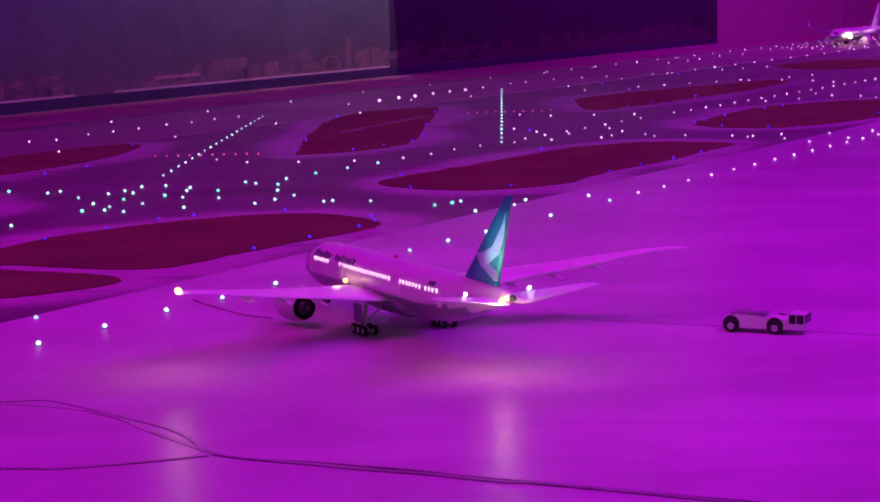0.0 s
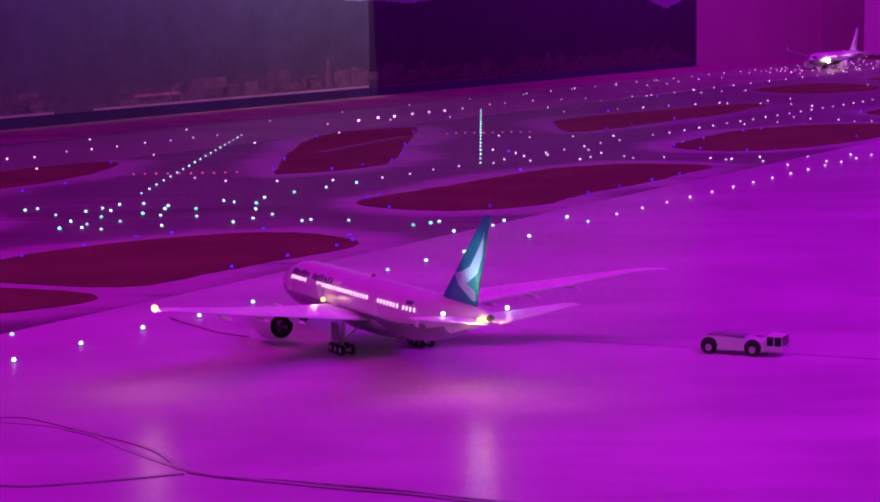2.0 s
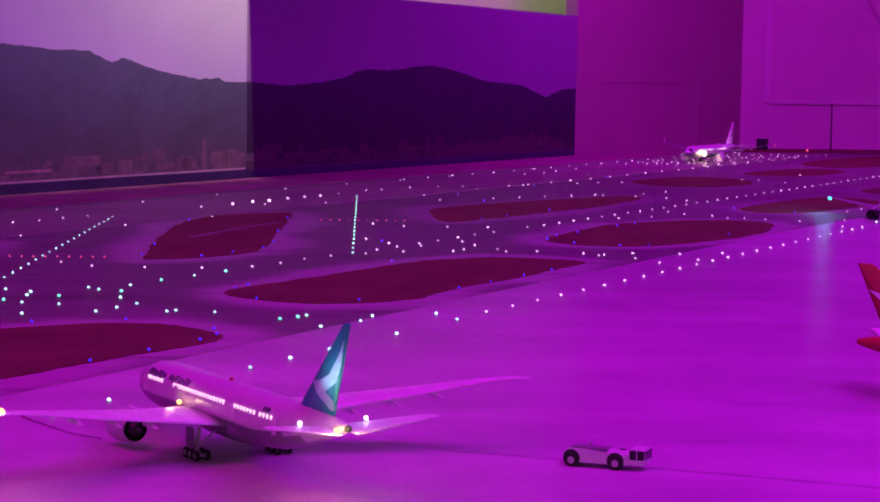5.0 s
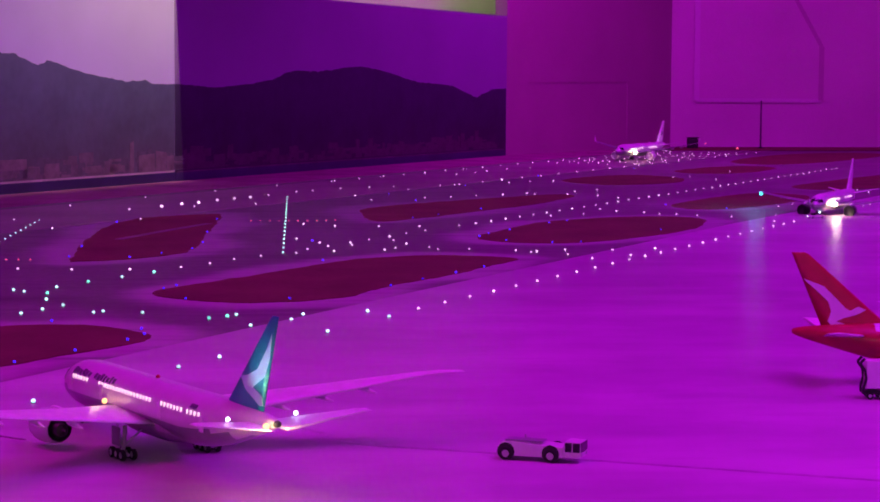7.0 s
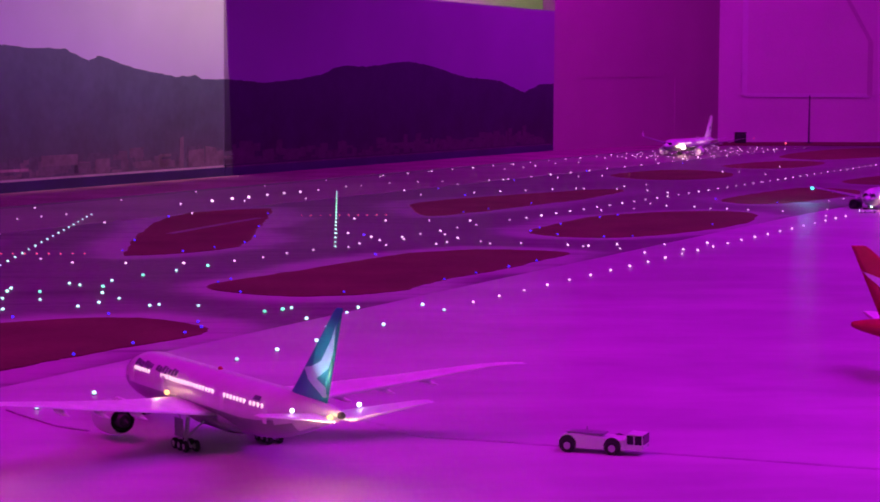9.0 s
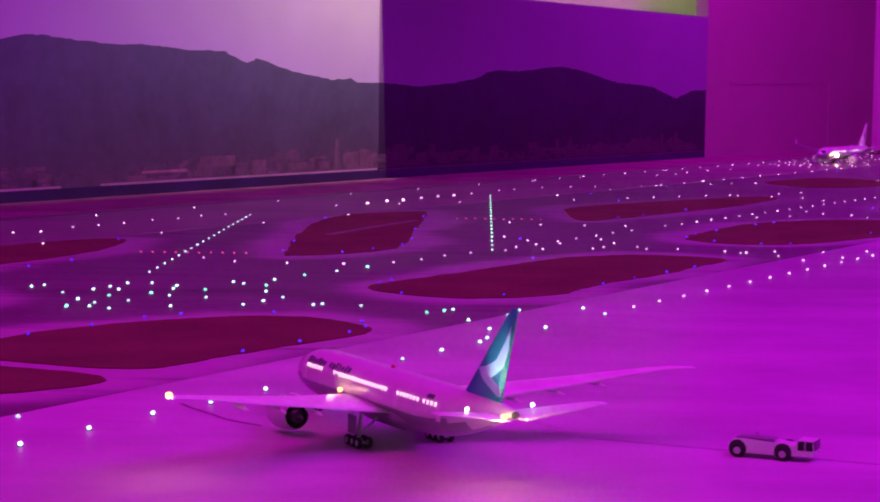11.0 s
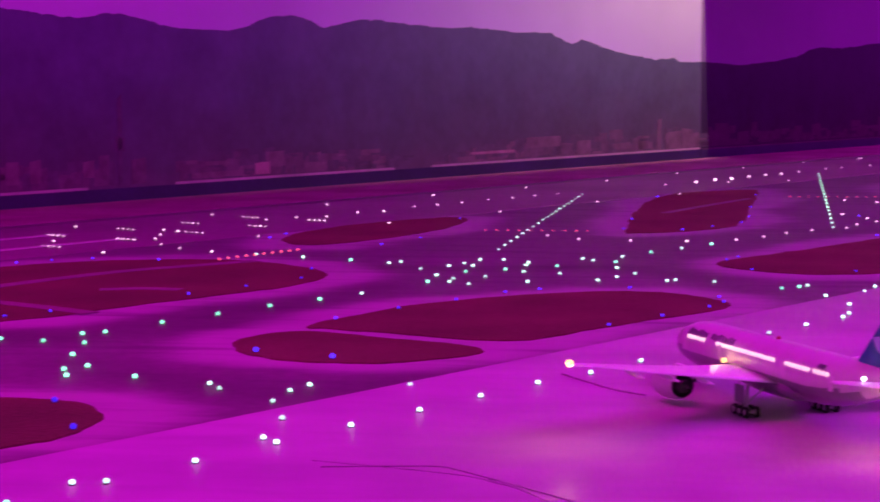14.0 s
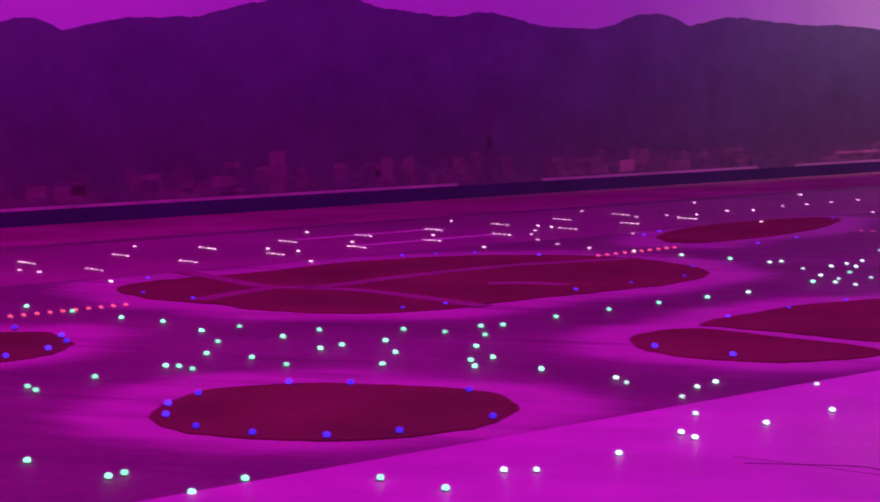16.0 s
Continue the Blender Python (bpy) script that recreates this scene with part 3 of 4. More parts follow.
part("floor_cut_board", loft([[at(a, c, z) for c, z in ((-4.925, 2.0), (-3.9, 2.0), (-3.9, 2.02), (-4.925, 2.02))] for a in (7.4, 9.04)]), M_BLACK, beam_shades)
part("top_cut_board", loft([[at(a, c, z) for c, z in ((-4.98, 2.085), (-4.98, 2.6), (-4.97, 2.6), (-4.97, 2.085))] for a in (7.4, 9.04)]), M_BLACK, beam_shades)
part("stem", rod(at(8.9, -4.2, 2.02), at(8.9, -4.2, 3.4), 0.02), M_BLACK, beam_shades)
CORNER, FAR_L, FAR_R = at(13.62, FACE), Vector((3.78, 16.75, 0)), Vector((9.5, 16.95, 0))


def wall(p, q, z0, z1, thick, material, name, label):
    d = (q - p).normalized()
    n = Vector((-d.y, d.x, 0)) * thick
    bm = loft([[Vector((*v.xy, z)) for v, z in ((e, z0), (e, z1), (e + n, z1), (e + n, z0))] for e in (p, q)])
    return thing(name, bm, material, label, "wall", kind="structure")


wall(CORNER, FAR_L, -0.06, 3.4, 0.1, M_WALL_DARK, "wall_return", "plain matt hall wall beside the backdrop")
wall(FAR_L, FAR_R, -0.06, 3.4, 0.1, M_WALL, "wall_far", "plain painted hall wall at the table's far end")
wall(FAR_R, Vector((9.0, -4, 0)), -0.06, 3.4, 0.1, M_WALL, "wall_right", "plain painted hall wall")
wall(Vector((9.0, -4, 0)), Vector((-7.5, -4, 0)), -0.06, 3.4, 0.1, M_WALL, "wall_back", "plain painted hall wall behind the viewer")
wall(Vector((-7.5, -4, 0)), at(-2.0, FACE), -0.06, 3.4, 0.1, M_WALL, "wall_left", "plain painted hall wall")
panel(-2.0, 9.0, 2.1, 3.4, FACE, FACE - 0.12, M_WALL, "wall_upper", "plain painted hall wall above the backdrop")
thing("ceiling", slab([Vector((-8, -4.2, 0)), Vector((10, -4.2, 0)), Vector((10, 17.4, 0)), Vector((-8, 17.4, 0))], 3.4, 3.5), M_CEIL, "dark painted hall ceiling", "ceiling", kind="structure")
lamp("AREA", "cove_lamp", look(at(12.4, FACE - 0.3, 1.6), at(12.4, FACE - 0.7, 1.3)), 9, (0.9, 1.0, 0.65), size=5.5, size_y=0.2)

# ---- airliners, at 1:87 ----
K = 1 / 87


def scaled(bm):
    bmesh.ops.transform(bm, verts=bm.verts, matrix=Matrix.Diagonal((K, K, K, 1)))
    return bm


def piece(name, bm, material, parent, label="", smooth=False):
    """A part modelled in the real aircraft's metres."""
    return part(name, scaled(bm), material, parent, label, smooth)


def ring(x, zc, ry, rz, sides=28):
    return [(x, ry * math.sin(2 * math.pi * i / sides), zc + rz * math.cos(2 * math.pi * i / sides)) for i in range(sides)]


SECTION = [(0.0, 0.0), (0.06, 0.6), (0.22, 1.0), (0.5, 0.85), (0.8, 0.4), (1.0, 0.04), (0.8, -0.2), (0.5, -0.45), (0.22, -0.6), (0.06, -0.4)]


def wing_loft(stations, flat=True):
    """Stations of (span, height, leading x, trailing x, half thickness); flat: a wing, else a fin."""
    rings = []
    for y, z, xl, xt, th in stations:
        r = []
        for u, v in SECTION:
            x = xl + (xt - xl) * u
            r.append((x, y, z + v * th) if flat else (x, y + v * th if abs(v) > 0.05 else y, z))
        rings.append(r)
    return loft(rings)


def wheel(name, x, y, z, r, w, parent):
    tyre = part(name, scaled(lathe([(y - w / 2, r * 0.72), (y - w / 2, r * 0.9), (y - w * 0.3, r), (y + w * 0.3, r), (y + w / 2, r * 0.9), (y + w / 2, r * 0.72)], 18, "Y")), M_TYRE, parent, smooth=False)
    tyre.data.transform(Matrix.Translation((x * K, 0, z * K)))
    rim = part("rim", scaled(lathe([(y - w * 0.54, r * 0.2), (y - w * 0.52, r * 0.55), (y + w * 0.52, r * 0.55), (y + w * 0.54, r * 0.2)], 12, "Y")), M_RIM, tyre)
    rim.data.transform(Matrix.Translation((x * K, 0, z * K)))
    return tyre


def bead(name, place, r, material, parent, label):
    bm = bmesh.new()
    bmesh.ops.create_icosphere(bm, subdivisions=2, radius=r)
    bmesh.ops.translate(bm, verts=bm.verts, vec=place)
    return piece(name, bm, material, parent, label, smooth=True)


def flag(outline, xl, xt, thick, side):
    """A thin emblem on a fin: outline in shares of its chord and in metres of height."""
    us, vs = [p[0] for p in SECTION[:6]], [abs(p[1]) for p in SECTION[:6]]
    low, top = [], []
    for u, z in outline:
        y = side * (thick(z) * (1.0 if side > 0 else 0.6) * float(np.interp(u, us, vs)) + 0.05)
        x = xl(z) + (xt(z) - xl(z)) * u
        low.append((x, y, z))
        top.append((x, y + side * 0.05, z))
    return loft([low, top])


def airliner(label, heading, x, y, nose=31.9, tail=31.8, radius=3.1, axis=5.6, span=32.4, fin_top=19.6, tip_z=9.0, engines=((9.6, 13.0),), base=5.49, front=26.0,
             body=None, fin=None, lead_sweep=0.285, trail_sweep=0.068, cowl=None, emblem=None, rear=None, cabin=True, titles=True, axles=3, root_x=11.5, z=0.003, scale=1.0, fin_root=0.60, emblem_paint=None, trail_root=0.905, tail_root=0.74, pitch=0.0, wing_paint=None, sweep=0.665, rows_z=0.75, gap=0.95):
    body, fin, cowl = body or M_HULL, fin or M_WHITE, cowl or M_NACELLE
    plane = empty("airliner", label, "airliner", "model airliners")
    plane.matrix_world = Matrix.Translation((x, y, z)) @ Matrix.Rotation(heading, 4, "Z") @ Matrix.Rotation(pitch, 4, "Y") @ Matrix.Scale(scale, 4)
    r, n, t = radius, nose, tail
    stations = [(n, axis - 0.75, 0.12), (n - 0.35, axis - 0.72, 0.55), (n - 1.0, axis - 0.62, 1.05), (n - 1.6, axis - 0.55, 1.42), (n - 2.2, axis - 0.45, 1.75), (n - 3.1, axis - 0.32, 2.1), (n - 4.0, axis - 0.2, 2.4), (n - 6.2, axis - 0.05, 2.88), (n - 9, axis, 3.1),
                (n - 14, axis, 3.1), (6, axis, 3.1), (-3, axis, 3.1), (-t * 0.36, axis, 3.1), (-t * 0.48, axis + 0.2, 2.92), (-t * 0.6, axis + 0.55, 2.55), (-t * 0.72, axis + 1.0, 2.02), (-t * 0.84, axis + 1.45, 1.4), (-t * 0.94, axis + 1.8, 0.85), (-t * 0.985, axis + 1.95, 0.5), (-t, axis + 2.0, 0.28)]
    bm = loft([ring(sx, sz, q * r / 3.1, q * r / 3.1) for sx, sz, q in stations])
    bmesh.ops.recalc_face_normals(bm, faces=bm.faces)
    shell = bm.copy()
    slots = [body, M_GREY, rear or body]
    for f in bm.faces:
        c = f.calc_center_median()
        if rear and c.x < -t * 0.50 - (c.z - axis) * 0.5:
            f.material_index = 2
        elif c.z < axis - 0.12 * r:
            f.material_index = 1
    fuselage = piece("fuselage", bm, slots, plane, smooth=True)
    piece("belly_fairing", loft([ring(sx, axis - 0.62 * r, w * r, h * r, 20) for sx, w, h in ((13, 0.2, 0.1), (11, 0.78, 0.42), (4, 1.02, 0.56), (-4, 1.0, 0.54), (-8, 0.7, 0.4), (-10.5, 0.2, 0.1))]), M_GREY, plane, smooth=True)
    for side in (1, -1):
        glass = bmesh.new()
        for f in shell.faces:
            c = f.calc_center_median()
            if n - 4.0 < c.x < n - 1.9 and axis + 0.25 < c.z < axis + 1.45 and c.y * side > 0:
                rim = [v.co + 0.05 * f.normal for v in f.verts]
                loft([[v.co + 0.0 * f.normal for v in f.verts], rim], glass)
        piece("cockpit_window", glass, M_GLASS, plane, "dark cockpit glazing")
    shell.free()
    # wings, with flap-track fairings and pylons
    xr = root_x
    for side in (1, -1):
        st = []
        for f, th, back in ((0.04, 0.75, 0.0), (0.12, 0.68, 0.0), (0.32, 0.45, 0.0), (0.6, 0.30, 0.0), (0.9, 0.17, 0.0), (0.96, 0.15, -0.9), (1.0, 0.10, -2.8)):
            yy = 1.6 + (span - 1.6) * f
            xl = xr - (yy - 3.1) * sweep + back
            xt = (xr - 15.2) - max(0, yy - 10) * 0.30 - min(yy, 10) * 0.08 if f < 0.95 else xl - (2.5 if f < 0.99 else 1.5)
            if f >= 0.6:
                xt = min(xt, xl - 2.2) if f < 0.95 else xt
            zz = axis - 1.6 + (tip_z - axis + 1.6) * f**1.15
            st.append((yy * side, zz, xl, xt, th))
        wing = piece("wing", wing_loft(st), wing_paint or M_WING, plane, smooth=True)
        for f in (0.36, 0.52, 0.68):
            yy = 1.6 + (span - 1.6) * f
            xt = (xr - 15.2) - max(0, yy - 10) * 0.30 - 0.8
            zz = axis - 1.6 + (tip_z - axis + 1.6) * f**1.15 - 0.35
            piece("flap_fairing", loft([[(xx, yy * side + q * math.cos(a), zz + dz + q * math.sin(a)) for a in [i * math.pi / 4 for i in range(8)]] for xx, q, dz in ((xt + 4.2, 0.12, 0.1), (xt + 2.6, 0.36, -0.1), (xt + 0.6, 0.3, -0.15), (xt - 1.4, 0.08, -0.2))]), M_WHITE, wing, smooth=True)
        for ey, ex in engines:
            zc = axis - 3.45 + 0.03 * ey
            eng = piece("engine", lathe([(ex - 5.6, 1.5), (ex - 5.0, 1.8), (ex - 3.0, 2.08), (ex - 1.0, 2.12), (ex - 0.2, 1.98), (ex, 1.8), (ex - 0.25, 1.66), (ex - 1.2, 1.6), (ex - 1.3, 0.1)], 24, caps=False), cowl, plane, smooth=True)
            duct = piece("exhaust", lathe([(ex - 5.62, 1.56), (ex - 4.4, 1.5), (ex - 4.3, 1.02), (ex - 6.4, 0.78), (ex - 6.5, 0.70), (ex - 6.3, 0.5), (ex - 7.4, 0.08)], 20, caps=False), M_DUCT, eng, "dark engine exhaust", smooth=True)
            for ob in (eng, duct):
                ob.data.transform(Matrix.Translation((0, ey * side * K, zc * K)))
            piece("pylon", loft([[(xx, ey * side + sy, zz) for xx, sy, zz in ((ex - 1.5 - dx, 0.22, z0), (ex - 6.5 - dx, 0.22, z0), (ex - 6.5 - dx, -0.22, z0), (ex - 1.5 - dx, -0.22, z0))] for dx, z0 in ((0, zc + 1.7), (2.2, zc + 2.7))]), M_WING, plane)
        # tailplane
        s0 = -t * tail_root
        piece("tailplane", wing_loft([(0.8 * side, axis + 1.35, s0, s0 - 7.2, 0.34), (1.8 * side, axis + 1.45, s0 - 0.7, s0 - 7.2, 0.32), (span * 0.285 * side, axis + 2.75, s0 - 5.6, s0 - 8.1, 0.17), (span * 0.31 * side, axis + 2.85, s0 - 6.4, s0 - 8.3, 0.08)]), M_WING, plane, smooth=True)
    # fin
    f0 = -t * fin_root
    z0 = axis + 0.62 * r
    def lead(zz):
        u = (zz - z0) / (fin_top - z0)
        return f0 - u * t * lead_sweep - (0.0 if u > 0.08 else -2.2 * (0.08 - u) / 0.08)
    def trail(zz):
        u = (zz - z0) / (fin_top - z0)
        return -t * trail_root - u * t * trail_sweep
    hs = [z0 + (fin_top - z0) * q for q in (0, 0.04, 0.09, 0.3, 0.6, 0.92, 0.98, 1.0)]
    fin_ob = piece("fin", wing_loft([(0, hz, lead(hz) - (0.25 if hz > fin_top - 0.1 else 0), trail(hz), 0.52 - 0.03 * (hz - z0)) for hz in hs], flat=False), fin, plane, smooth=True)
    if emblem:
        for side in (1, -1):
            pts = [(u, z0 + (fin_top - z0) * v) for u, v in emblem]
            piece("tail_emblem", flag(pts, lead, trail, lambda q: 0.52 - 0.03 * (q - z0), side), emblem_paint or M_SWOOSH, fin_ob, "pale curved emblem on the fin")
    # undercarriage
    for side in (1, -1):
        leg = piece("main_gear_leg", rod((0, base * side, 0.7), (0.3, base * side * 0.92, axis - 2.0), 0.26, sides=10), M_STRUT, plane)
        piece("brace", rod((0, base * side, 1.4), (0.2, base * side * 0.45, axis - 2.2), 0.14), M_STRUT, leg)
        piece("drag_brace", rod((0.1, base * side, 1.3), (3.0, base * side * 0.9, axis - 2.1), 0.13), M_STRUT, leg)
        piece("gear_door", box(-0.9, base * side * 1.13 - 0.06, 1.6, 1.6, base * side * 1.13 + 0.06, axis - 2.0, 0.05), M_GREY, leg)
        piece("bogie_beam", box(-1.5 * (axles - 1) / 2 - 0.2, base * side - 0.2, 0.5, 1.5 * (axles - 1) / 2 + 0.2, base * side + 0.2, 0.85, 0.06), M_STRUT, leg)
        for k in range(axles):
            for o in (-0.7, 0.7):
                wheel("wheel", 1.5 * (k - (axles - 1) / 2), base * side + o, 0.68, 0.68, 0.5, leg)
    sink = front * math.sin(pitch)
    leg = piece("nose_gear_leg", rod((front, 0, 0.5 + sink), (front - 0.2, 0, axis - 2.4), 0.17), M_STRUT, plane)
    for o in (-0.38, 0.38):
        wheel("wheel", front, o, 0.54 + sink, 0.54, 0.36, leg)
    # cabin windows, doors, lettering
    if cabin:
        bm = box(-0.14 * gap, -0.05, -0.32, 0.14 * gap, 0.05, 0.32)
        shared = mesh_of(scaled(bm), "cabin_window", G_CABIN)
        yw, zw = r * 0.985, axis + rows_z
        for a, b in cabin if cabin is not True else ((26.6, 23.2), (20.6, 16.0), (8.6, -4.4), (-6.2, -12.4), (-13.6, -15.6)):
            for k in range(int((a - b) / gap) + 1):
                for side in (1, -1):
                    w = new("cabin_window", shared)
                    w.parent = plane
                    xw = a - gap * k
                    rw = np.interp(-xw, [-q[0] for q in stations], [q[2] for q in stations]) * r / 3.1
                    cw = np.interp(-xw, [-q[0] for q in stations], [q[1] for q in stations])
                    w.matrix_local = Matrix.Translation((xw * K, side * math.sqrt(max(0.1, rw**2 - (zw - cw) ** 2)) * K, zw * K))
        for xd in (22.8, 12.5, -5.3, -17.0):
            for side in (1, -1):
                piece("cabin_door", box(xd - 0.5, side * (yw + 0.0) - 0.05, axis - 0.5, xd + 0.5, side * (yw + 0.0) + 0.05, axis + 1.35, 0.04), M_WHITE, plane)
    if titles:
        def painted(x0, x1, low, top, side):
            """A strip that lies on the round of the fuselage."""
            rings = []
            for q in (0.0, 0.5, 1.0):
                d = low + (top - low) * q
                y = math.sqrt(r * r - d * d)
                rings.append([(x0, side * (y - 0.03), axis + d), (x1, side * (y - 0.03), axis + d), (x1, side * (y + 0.06), axis + d + 0.03), (x0, side * (y + 0.06), axis + d + 0.03)])
            return loft(rings)
        for side in (1, -1):
            for k, w in enumerate((0.62, 0.7, 0.62, 0.7, 0.7, 0.62, 0.0, 0.62, 0.7, 0.62, 0.4, 0.62, 0.4, 0.62)):
                if w:
                    xx = 22.5 - 0.98 * k
                    piece("lettering_bar", painted(xx - w / 2, xx + w / 2, 1.55 + 0.12 * (k % 2), 2.38 - 0.1 * (k % 3), side), M_TITLE, fuselage, "dark bar of airline lettering")
            piece("registration_bar", painted(-14.6, -13.0, 1.75, 2.2, side), M_TITLE, fuselage, "dark registration bar")
    if titles:
        piece("tail_exhaust", lathe([(-t - 0.3, 0.22), (-t - 0.25, 0.32), (-t + 0.5, 0.48), (-t + 0.9, 0.4)], 14), M_DUCT, plane, "dark tail-cone exhaust", smooth=True).data.transform(Matrix.Translation((0, 0, (axis + 1.95) * K)))
    bead("beacon", (2.0, 0, axis + r + 0.1), 0.3, M_RED, plane, "unlit red beacon dome")
    return plane


def lights_on(plane, spots):
    for place, r, material, label in spots:
        bead("lamp", place, r, material, plane, label)


SWOOSH = [(0.76, 0.83), (0.72, 0.69), (0.58, 0.47), (0.34, 0.40), (0.06, 0.37), (0.41, 0.26), (0.90, 0.12), (0.97, 0.13), (0.90, 0.22), (0.61, 0.29), (0.87, 0.41), (0.92, 0.59)]
main = airliner("white wide-body model airliner with a teal tail and lit cabin windows", 2.0183, -0.0545, 2.853, nose=30.7, tail=29.8, fin=M_TEAL, emblem=SWOOSH, tip_z=9.3, span=33.9, axis=5.9, radius=3.2, fin_top=19.5, engines=((10.2, 14.0),), fin_root=0.554, lead_sweep=0.405, trail_root=0.8786, trail_sweep=0.135, tail_root=0.79,
                pitch=0.0096, sweep=0.692, rows_z=1.2, gap=0.92, cabin=((22.3, 17.0), (13.5, 8.8), (7.9, -2.8), (-5.6, -11.6), (-12.7, -15.5)))
lights_on(main, [((-11.4, 33.4, 9.4), 0.44, G_WARM, "bright warm wing-tip lamp"), ((9.5, 3.9, 5.6), 0.34, G_WARM, "warm wing-root lamp"), ((-29.1, 1.1, 7.6), 0.36, G_WARM, "warm tail lamp"),
                 ((-27.6, 4.9, 8.5), 0.24, G_COOL, "small cool logo lamp"), ((-27.0, -3.6, 8.4), 0.24, G_COOL, "small cool logo lamp")])
PM = main.matrix_world
for s in (1, -1):
    lamp("SPOT", "logo_lamp", look(PM @ Vector((-27.8 * K, 5.6 * s * K, 8.9 * K)), PM @ Vector((-26.6 * K, 0, 13.6 * K))), 0.32, (0.50, 0.85, 1.0), cone=52, blend=0.8, soft=0.004)
for s in (1, -1):
    lamp("POINT", "logo_lamp_spill", Matrix.Translation(PM @ Vector((-27.6 * K, 5.0 * s * K, 10.0 * K))), 0.0012, (0.75, 0.9, 1.0), soft=0.004)
lamp("POINT", "tail_lamp", Matrix.Translation(PM @ Vector((-31.6 * K, 2.2 * K, 7.4 * K))), 0.17, (1.0, 0.66, 0.30), soft=0.006)
lamp("POINT", "wing_tip_lamp", Matrix.Translation(PM @ Vector((-12.0 * K, 34.2 * K, 9.4 * K))), 0.16, (1.0, 0.62, 0.3), soft=0.007)
lamp("POINT", "wing_root_lamp", Matrix.Translation(PM @ Vector((9.2 * K, 5.2 * K, 6.0 * K))), 0.012, (1.0, 0.7, 0.3), soft=0.006)

HOPPER = [(0.97, 0.67), (0.53, 0.57), (0.46, 0.42), (0.43, 0.29), (0.38, 0.26), (0.17, 0.31), (0.08, 0.27), (0.32, 0.21), (0.60, 0.16), (0.74, 0.12), (0.57, 0.07), (0.42, 0.01), (0.60, 0.01), (0.86, 0.06), (0.87, 0.125), (0.73, 0.245), (0.67, 0.37), (0.76, 0.50), (0.90, 0.61)]
red = airliner("white four-engined model airliner with a red tail", radians(-6), 1.352, 3.405, nose=45.0, tail=30.5, radius=3.35, axis=6.0, span=32.2, fin_top=19.9, engines=((11.7, 15.5), (21.2, 8.6)), base=5.5, front=25.0,
               fin=M_RED, fin_root=0.495, trail_root=0.846, tail_root=0.62, emblem_paint=M_WHITE, lead_sweep=0.439, trail_sweep=0.1635, emblem=HOPPER, rear=M_RED, root_x=13.0, cabin=((38.0, 20.0), (12.0, -2.0)), titles=False, axles=2)
# Grey wings paint in their shade; dark cowls offset the landing lamp.
mid_plane = airliner("white twin-engined model airliner with landing lamps lit", radians(-121), 2.498, 8.0, nose=29.0, tail=29.0, radius=3.1, axis=4.8, cowl=M_DUCT, wing_paint=M_GREY, engines=((8.2, 13.0),), span=30.0, fin_top=18.6, tip_z=6.4, base=5.3, front=22.0, titles=False, axles=2, cabin=((20.0, 4.0), (-3.0, -14.0)))
lights_on(mid_plane, [((15.5, 3.9, 4.1), 0.8, G_LAND, "bright landing lamp"), ((-8.6, -29.2, 5.8), 0.7, G_TEAL, "teal wing-tip lamp"), ((22.4, 0.5, 1.6), 0.22, G_COOL, "small nose-gear lamp")])
# Wing colour is greyed to keep the wings dim, as if shaded.
far_plane = airliner("white twin-engined model airliner waiting on the runway", radians(-123), 2.92, 13.85, wing_paint=M_GREY, nose=34.0, tail=35.0, radius=3.1, axis=5.4, span=28.5, fin_top=19.7, tip_z=8.8, cowl=M_WHITE, base=5.3, front=26.0, titles=False, axles=2, emblem=[(0.4, 0.40), (0.55, 0.55), (0.7, 0.52), (0.6, 0.36)], emblem_paint=M_TITLE, cabin=((22.0, 4.0), (-3.0, -15.0)), z=0.0015, scale=1.18)
for s in (1, -1):
    piece("winglet", wing_loft([(28.3 * s, 8.7, -6.0, -8.2, 0.12), (29.0 * s, 10.0, -7.0, -8.5, 0.1), (29.2 * s, 11.4, -8.0, -8.8, 0.05)]), M_WHITE, far_plane)
lights_on(far_plane, [((16.0, 3.0, 4.2), 0.85, G_LAND, "bright landing lamp"), ((16.0, -3.0, 4.2), 0.5, G_LAND, "bright landing lamp"), ((-8.0, 32.3, 8.7), 0.3, G_RED, "red wing-tip lamp")])

for who, spot, watt in ((mid_plane, (16.2, 5.2, 4.0), 0.31), (far_plane, (20.0, 5.0, 4.2), 0.22)):
    lamp("POINT", "landing_lamp", Matrix.Translation(who.matrix_world @ (Vector(spot) * K)), watt, (1.0, 0.74, 0.45), soft=0.012)

lamp("POINT", "wing_tip_lamp", Matrix.Translation(mid_plane.matrix_world @ (Vector((-9.6, -31.6, 6.0)) * K)), 0.26, (0.05, 0.85, 0.95), soft=0.01)
lamp("POINT", "logo_lamp", Matrix.Translation(far_plane.matrix_world @ (Vector((-24.0, 6.0, 10.5)) * K)), 0.05, (1.0, 0.85, 0.95), soft=0.01)

# ---- pushback tractor and service truck ----


